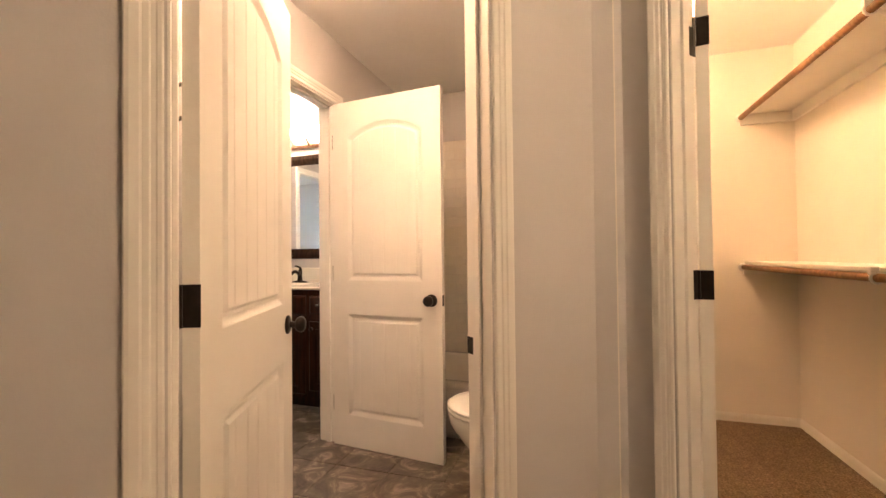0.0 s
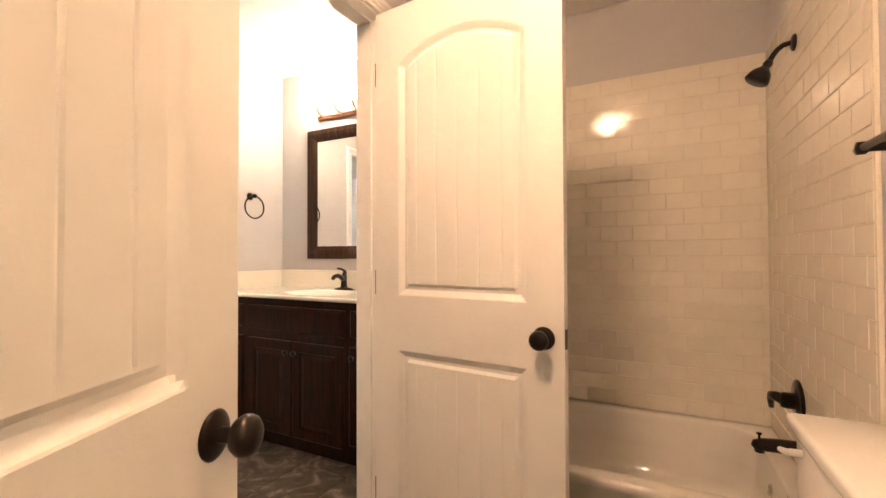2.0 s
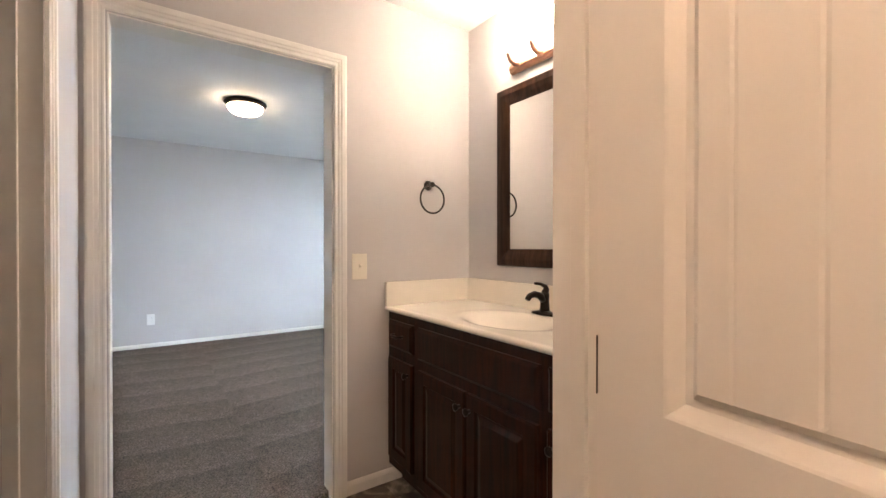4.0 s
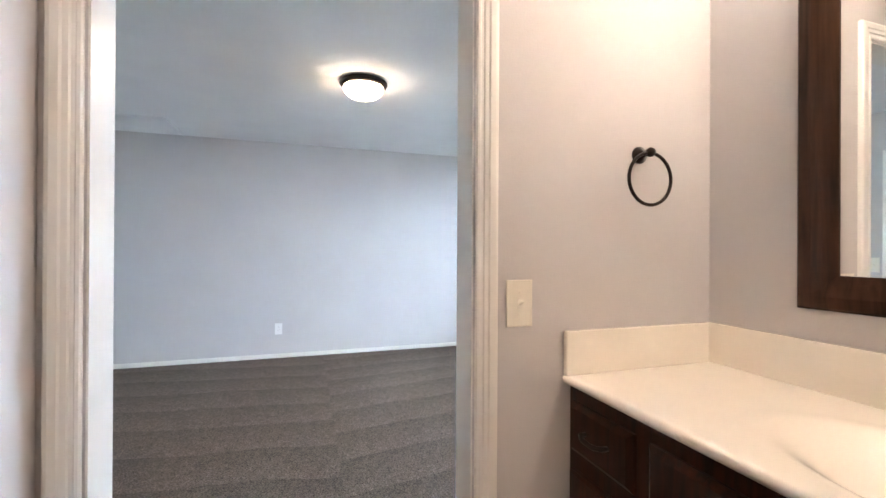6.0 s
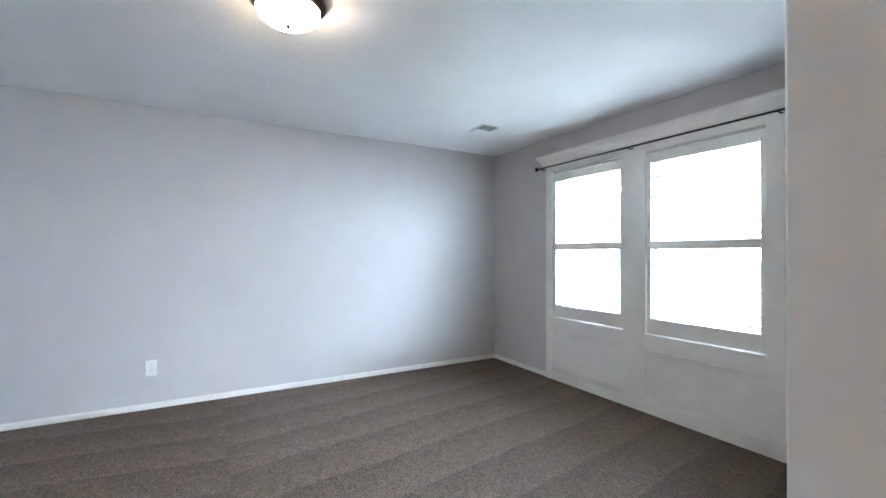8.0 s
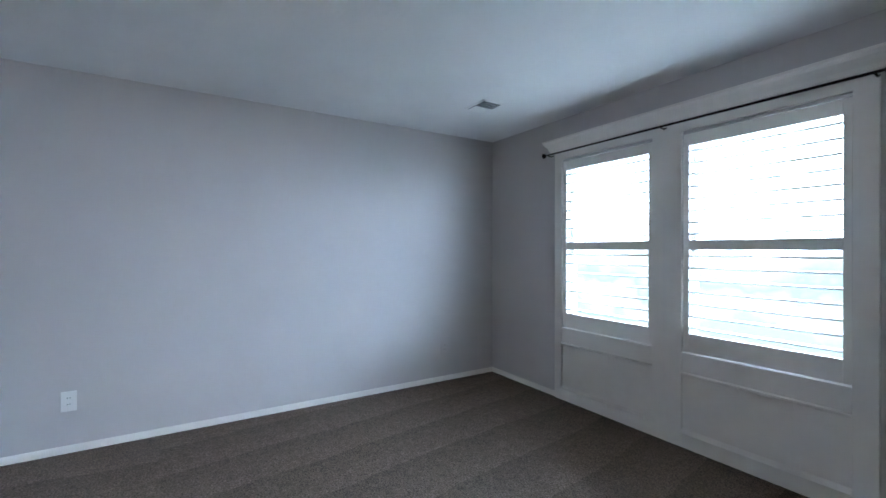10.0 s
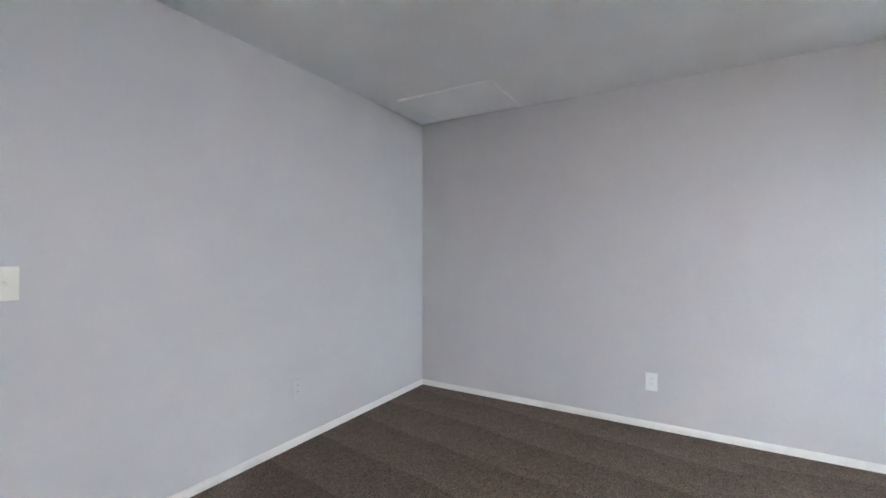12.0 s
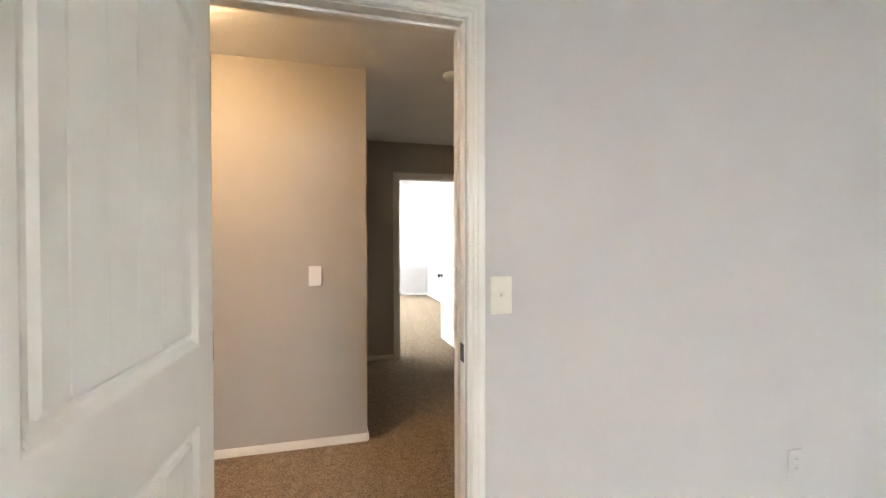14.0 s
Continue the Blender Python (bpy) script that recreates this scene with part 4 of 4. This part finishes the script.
part("crown", strip([(XL - 0.02 + 0.9 * (y + 0.0), y - 0.001, z) for y, z in CR], [(XR + 0.02 - 0.9 * y, y - 0.001, z) for y, z in CR]), TRIM, wu)

LV = None
for wi, (a, b) in enumerate((W1, W2)):
    st = thing("plantation_shutter", pose((a + b) / 2, BN - 0.006, 0), "white plantation shutter with open louvres", "shutter", "bedroom shutters")
    hw = (b - a) / 2 - 0.005
    z0, z1 = WZ0 + 0.0075, WZ1 - 0.006
    gap = 0.037
    part("stile", box(-hw, -hw + gap, 0, 0.028, z0, z1, 0.003), TRIM, st)
    part("stile", box(hw - gap, hw, 0, 0.028, z0, z1, 0.003), TRIM, st)
    part("bottom_rail", box(-hw + gap, hw - gap, 0.001, 0.027, z0, 0.768, 0.002), TRIM, st)
    part("middle_rail", box(-hw + gap, hw - gap, 0.001, 0.027, 1.310, 1.374, 0.002), TRIM, st)
    part("top_rail", box(-hw + gap, hw - gap, 0.001, 0.027, 1.985, z1, 0.002), TRIM, st)
    for zz, k in ((0.768, 7), (1.374, 8)):
        span = (1.310 - 0.768) if k == 7 else (1.985 - 1.374)
        for i in range(k):
            z = zz + span * (i + 0.5) / k
            if LV is None:
                n = 14
                ang = radians(3)
                sec = []
                for q in range(n):
                    t_ = 2 * math.pi * q / n
                    u, v = 0.032 * math.cos(t_), 0.0068 * math.sin(t_)
                    sec.append((u * math.cos(ang) - v * math.sin(ang), u * math.sin(ang) + v * math.cos(ang)))
                L_ = hw - gap - 0.002
                ob = part("louvre", strip([(-L_, u, v) for u, v in sec], [(L_, u, v) for u, v in sec]), TRIM, st, smooth=True)
                LV = ob.data
            else:
                ob = new("louvre", LV)
                ob.parent = st
            ob.location = (0, 0.014, z)
    for z in (0.80, 1.35, 1.90):
        part("hinge", box((hw + 0.001) if wi else (-hw - 0.004), (hw + 0.004) if wi else (-hw - 0.001), -0.003, 0.004, z, z + 0.06), WPLATE, st)
    win = thing("window_%d" % (wi + 1), pose((a + b) / 2, BN + 0.10, 0), "white vinyl single-hung window behind the shutter", "window", kind="structure")
    hw = (b - a) / 2
    for nm, q in (("window_frame", (-hw, -hw + 0.03, WZ0, WZ1)), ("window_frame", (hw - 0.03, hw, WZ0, WZ1)), ("window_frame", (-hw + 0.03, hw - 0.03, WZ0, WZ0 + 0.03)),
                  ("window_frame", (-hw + 0.03, hw - 0.03, WZ1 - 0.03, WZ1)), ("meeting_rail", (-hw + 0.03, hw - 0.03, 1.32, 1.365))):
        part(nm, box(q[0], q[1], 0.0, 0.045, q[2], q[3], 0.002), WPLATE, win)
    pn = part("pane", box(-hw + 0.028, hw - 0.028, 0.02, 0.024, WZ0 + 0.028, WZ1 - 0.028), GLASS, win)
    pn.visible_shadow = False

rod = thing("curtain_rod", pose(0, BN, 2.13), "thin black curtain rod across both windows", "curtain rod")
part("rod", tube([(-5.72, -0.085, 0), (-3.63, -0.085, 0)], 0.0075), BRONZE, rod, smooth=True)
for x, sg in ((-5.72, -1), (-3.63, 1)):
    part("finial", lathe([(0, 0), (0.009, 0), (0.012, 0.006), (0.02, 0.016), (0.022, 0.026), (0.012, 0.036), (0, 0.04)], Matrix.Translation((x, -0.085, 0)) @ Matrix.Rotation(radians(90 * sg), 4, 'Y')), BRONZE, rod, smooth=True)
for x in (-5.69, -4.68, -3.66):
    part("bracket", tube([(x, -0.02, 0.0), (x, -0.05, -0.012), (x, -0.085, -0.008)], 0.005), BRONZE, rod, smooth=True)

# ---- closet ----
for zs_, ro in ((1.060, -0.037), (2.034, -0.036)):
    sf = thing("closet_shelf", pose(CE, CN, zs_), "white closet shelf with a wooden hanging rod on brackets", "shelf", "closet shelves")
    part("board", box(-0.285, -0.001, -2.4, -0.001, -0.018, 0.0, 0.003), TRIM, sf)
    part("cleat", box(-0.30, -0.020, -0.020, -0.001, -0.085, -0.019, 0.002), TRIM, sf)
    part("cleat", box(-0.020, -0.001, -2.4, -0.001, -0.085, -0.019, 0.002), TRIM, sf)
    part("rod", tube([(-0.298, -0.012, ro), (-0.298, -2.4, ro)], 0.0165), RODW, sf, "oak hanging rod", True)
    part("rod_socket", lathe([(0.0, 0.0), (0.027, 0.0), (0.027, 0.004), (0.021, 0.006), (0.021, 0.018), (0.0, 0.018)], Matrix.Translation((-0.298, -0.001, ro)) @ Matrix.Rotation(radians(90), 4, 'X')), WPLATE, sf, "white rod socket", True)
    for y in (-1.30, -2.25):
        br = part("bracket", box(-0.30, -0.022, y - 0.011, y + 0.011, -0.026, -0.019), WPLATE, sf, "white steel bracket")
        part("brace", tube([(-0.29, y, -0.026), (-0.022, y, -0.30)], 0.007), WPLATE, br)
        part("bracket_tip", box(-0.322, -0.296, y - 0.011, y + 0.011, -0.026, 0.004, 0.003), WPLATE, br)
        part("rod_hook", torus(0.020, 0.005, Matrix.Translation((-0.298, y, ro)) @ Matrix.Rotation(radians(90), 4, 'X'), 20, 8), WPLATE, br)
# The entry lamp is an unseen fill, placed to balance the door walls.
for nm, p, gm in (("closet_ceiling_light", (0.69, 2.08), CDOME), ("entry_ceiling_light", (1.40, -0.12), EFILL), ("hall_ceiling_light", (-2.55, -1.42), HDOME)):
    cl = thing(nm, pose(p[0], p[1], H), "out-of-view round flush ceiling light with a glowing dome", "ceiling light")
    part("pan", lathe([(0, 0.001), (0.12, 0.001), (0.122, 0.015), (0.11, 0.02), (0, 0.02)], _dn), WPLATE, cl, smooth=True)
    k = 0.6 if gm is CDOME else 1.0
    part("dome", lathe([(0, 0.021), (0.108 * k, 0.021), (0.105 * k, 0.04), (0.085 * k, 0.065), (0.05 * k, 0.08), (0, 0.086)], _dn), gm, cl, "glowing frosted glass dome", True)

# ---- hall and far bedroom ----
sd = thing("smoke_detector", pose(-4.05, -2.04, H), "white round smoke detector on the hall ceiling", "smoke detector")
part("base", lathe([(0, 0.0005), (0.066, 0.0005), (0.068, 0.012), (0.055, 0.030), (0.03, 0.036), (0, 0.037)], _dn), WPLATE, sd, smooth=True)
th_ = thing("thermostat", pose(HWX, -2.55, 1.50, 0, 0, -90), "small white thermostat on the hall wall", "thermostat")
part("case", box(-0.06, 0.06, -0.028, 0.0, -0.045, 0.045, 0.006), WPLATE, th_)
switch("light_switch", pose(HWX, -2.62, 1.15, 0, 0, -90), WPLATE, True, label="white rocker switch plate on the hall side wall")
# The second window is unseen, added with the east opening to brighten the room.
for nm, m in (("window_3", pose(-4.425, FB - 0.06, 0)), ("window_4", pose(FE + 0.06, FY - 2.715, 0, 0, 0, 90))):
    wn = thing(nm, m, "white framed window of the far bedroom", "window", kind="structure")
    hw = 0.475 if nm == "window_3" else 1.0
    za, zb = (0.62, 2.03) if nm == "window_3" else (0.6, 2.1)
    for q in ((-hw, -hw + 0.04, za, zb), (hw - 0.04, hw, za, zb), (-hw + 0.04, hw - 0.04, za, za + 0.04), (-hw + 0.04, hw - 0.04, zb - 0.04, zb), (-hw + 0.04, hw - 0.04, 1.31, 1.36)):
        part("window_frame", box(q[0], q[1], -0.03, 0.03, q[2], q[3]), WPLATE, wn)

# skirtings
for p0, p1 in (((BW, BS), (BW, BN)), ((BW, BN), (XL - 0.002, BN)), ((XR + 0.002, BN), (BE, BN)), ((D0 - 0.067, BS), (BW, BS)), ((BE, BS), (D1 + 0.067, BS)),
               ((BE, BN), (BE, C1 + 0.067)), ((BE, C0 - 0.067), (BE, BS)), ((WX, C1 + 0.067), (WX, VF + 0.07)), ((WX, 0.93), (WX, C0 - 0.067)),
               ((-1.3, HWY), (HWX, HWY)), ((HWX, HWY), (HWX, FY)), ((HWX, FY), (F1 + 0.067, FY)), ((TE + 0.104, CN), (CE, CN)), ((CE, CN), (CE, 0.1)),
               ((BX, B1 + 0.067), (BX, TY0)), ((FE, FB), (FW, FB)), ((FW, FB), (FW, FY - 0.12))):
    baseboard(p0, p1)
baseboard(tuple(HA + U * (_a1 + 0.067)), tuple(K))
baseboard(tuple(K), tuple(K + N_ * (CO0 - 0.067)))

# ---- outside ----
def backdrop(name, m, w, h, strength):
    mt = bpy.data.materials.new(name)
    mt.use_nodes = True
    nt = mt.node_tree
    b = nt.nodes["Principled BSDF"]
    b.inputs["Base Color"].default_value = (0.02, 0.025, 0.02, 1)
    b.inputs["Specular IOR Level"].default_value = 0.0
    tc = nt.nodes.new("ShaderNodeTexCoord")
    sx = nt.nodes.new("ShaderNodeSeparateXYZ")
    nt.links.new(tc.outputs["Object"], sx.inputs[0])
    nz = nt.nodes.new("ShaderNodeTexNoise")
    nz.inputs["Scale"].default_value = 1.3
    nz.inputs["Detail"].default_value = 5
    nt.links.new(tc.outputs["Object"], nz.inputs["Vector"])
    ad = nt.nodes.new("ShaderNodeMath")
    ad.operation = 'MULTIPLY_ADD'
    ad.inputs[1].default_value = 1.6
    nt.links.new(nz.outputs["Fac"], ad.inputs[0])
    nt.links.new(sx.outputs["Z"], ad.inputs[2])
    # Sky glow and dimmer trees painted into the emission; the plane lights the rooms.
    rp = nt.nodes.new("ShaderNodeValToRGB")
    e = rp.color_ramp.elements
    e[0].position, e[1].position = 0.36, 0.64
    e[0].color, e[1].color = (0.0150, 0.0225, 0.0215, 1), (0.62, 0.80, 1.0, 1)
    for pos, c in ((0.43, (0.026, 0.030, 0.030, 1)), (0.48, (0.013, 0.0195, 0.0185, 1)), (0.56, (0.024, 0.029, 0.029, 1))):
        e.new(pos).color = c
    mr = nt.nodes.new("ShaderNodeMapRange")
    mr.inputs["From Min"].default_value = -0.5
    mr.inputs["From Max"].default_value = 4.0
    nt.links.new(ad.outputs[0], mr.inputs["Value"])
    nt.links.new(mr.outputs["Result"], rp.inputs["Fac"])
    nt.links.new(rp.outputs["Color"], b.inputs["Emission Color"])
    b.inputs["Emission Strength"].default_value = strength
    ob = mesh_ob(name, box(-w / 2, w / 2, 0, 0.05, -1.0, h), mt)
    ob.matrix_world = m
    return tagged(ob, "glowing backdrop painted as washed-out daylight and greenery outside the windows", "backdrop", kind="structure")


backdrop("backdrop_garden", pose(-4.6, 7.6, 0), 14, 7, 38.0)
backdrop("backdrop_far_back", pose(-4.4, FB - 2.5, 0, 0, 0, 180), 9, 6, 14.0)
# glows through the added east opening as fill for the far bedroom
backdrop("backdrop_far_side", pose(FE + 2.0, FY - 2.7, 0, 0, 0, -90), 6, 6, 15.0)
slab("ground", [(-400, -400), (400, -400), (400, 400), (-400, 400)], -0.7, -0.5, mat("lawn", (0.09, 0.13, 0.04), rough=0.95, vary=0.3, scale=0.8), "plain lawn around the house", "ground")

# ---- tiles ----
TW, TT, GAP = 0.1524, 0.0772, 0.0019
TILES = {}


def tile_ob(w, h, parent, x, z):
    key = (round(w, 3), round(h, 3))
    if key not in TILES:
        e = 0.0022
        r = [[(0, 0, 0), (w, 0, 0), (w, 0, h), (0, 0, h)], [(0, -0.007, 0), (w, -0.007, 0), (w, -0.007, h), (0, -0.007, h)],
             [(e, -0.009, e), (w - e, -0.009, e), (w - e, -0.009, h - e), (e, -0.009, h - e)]]
        ob = mesh_ob("tile", loft(r, cap0=False), TILE, parent)
        TILES[key] = ob.data
    else:
        ob = new("tile", TILES[key])
        ob.parent = parent
    ob.location = (x, -0.002 + random.uniform(-0.0004, 0.0004), z)
    ob.rotation_euler = (random.uniform(-0.006, 0.006), 0, random.uniform(-0.004, 0.004))


def tile_field(parent, s0, s1, z0, z1, start):
    rows = int(round((z1 - z0) / TT))
    hh = (z1 - z0) / rows
    part("grout_bed", box(s0, s1, -0.0088, -0.0005, z0, z1), GROUT, parent, "thin sandy grout")
    for r in range(rows):
        s = s0 - (start + (TW / 2 if r % 2 else 0)) % TW
        while s < s1 - 0.004:
            a, b = max(s, s0), min(s + TW, s1)
            if b - a > 0.012:
                tile_ob(b - a - GAP, hh - GAP, parent, a + GAP / 2, z0 + r * hh + GAP / 2)
            s += TW


TTOP = 2.042
tile_field(tub_north, 0.004, TE - BX - 0.010, TZ + 0.002, TTOP, (-(TE - BX)) % TW + 0.04)
tile_field(tub_east, 0.010, TN - 1.885, TZ + 0.002, TTOP, 0.0)
part("tile_trim", box(TN - 1.885, TN - 1.870, -0.011, -0.0005, TZ, TTOP, 0.003), TILE, tub_east, "glazed bullnose tile edge")

FT = None
fb = bpy.data.objects["floor_bath"]
S_ = 0.305
for i in range(-9, 4):
    for j in range(-3, 10):
        x, y = i * S_ + 0.08, j * S_ + 0.12
        if x < WX - 0.3 or x > 0.45 or y > TN or y < -0.6:
            continue
        inside = (x + 0.15 - PIN_A.x) * N_.x + (y + 0.15 - PIN_A.y) * N_.y
        if inside > 0.16 or (x < BX - 0.2 and y < 0.0):
            continue
        x1 = x + S_ - 0.003
        if x1 > 0.45:
            x1 = 0.45
        if x < WX - 0.028:
            x = WX - 0.028
        if FT is None or x1 - x < S_ - 0.01:
            w = x1 - x
            r = [[(0, 0, 0), (w, 0, 0), (w, S_ - 0.003, 0), (0, S_ - 0.003, 0)], [(0, 0, 0.004), (w, 0, 0.004), (w, S_ - 0.003, 0.004), (0, S_ - 0.003, 0.004)],
                 [(0.0015, 0.0015, 0.0055), (w - 0.0015, 0.0015, 0.0055), (w - 0.0015, S_ - 0.0045, 0.0055), (0.0015, S_ - 0.0045, 0.0055)]]
            ob = mesh_ob("floor_tile", loft(r, cap0=False), STONE, fb)
            if w > S_ - 0.01:
                FT = ob.data
        else:
            ob = new("floor_tile", FT)
            ob.parent = fb
        ob.location = (x, y, 0)
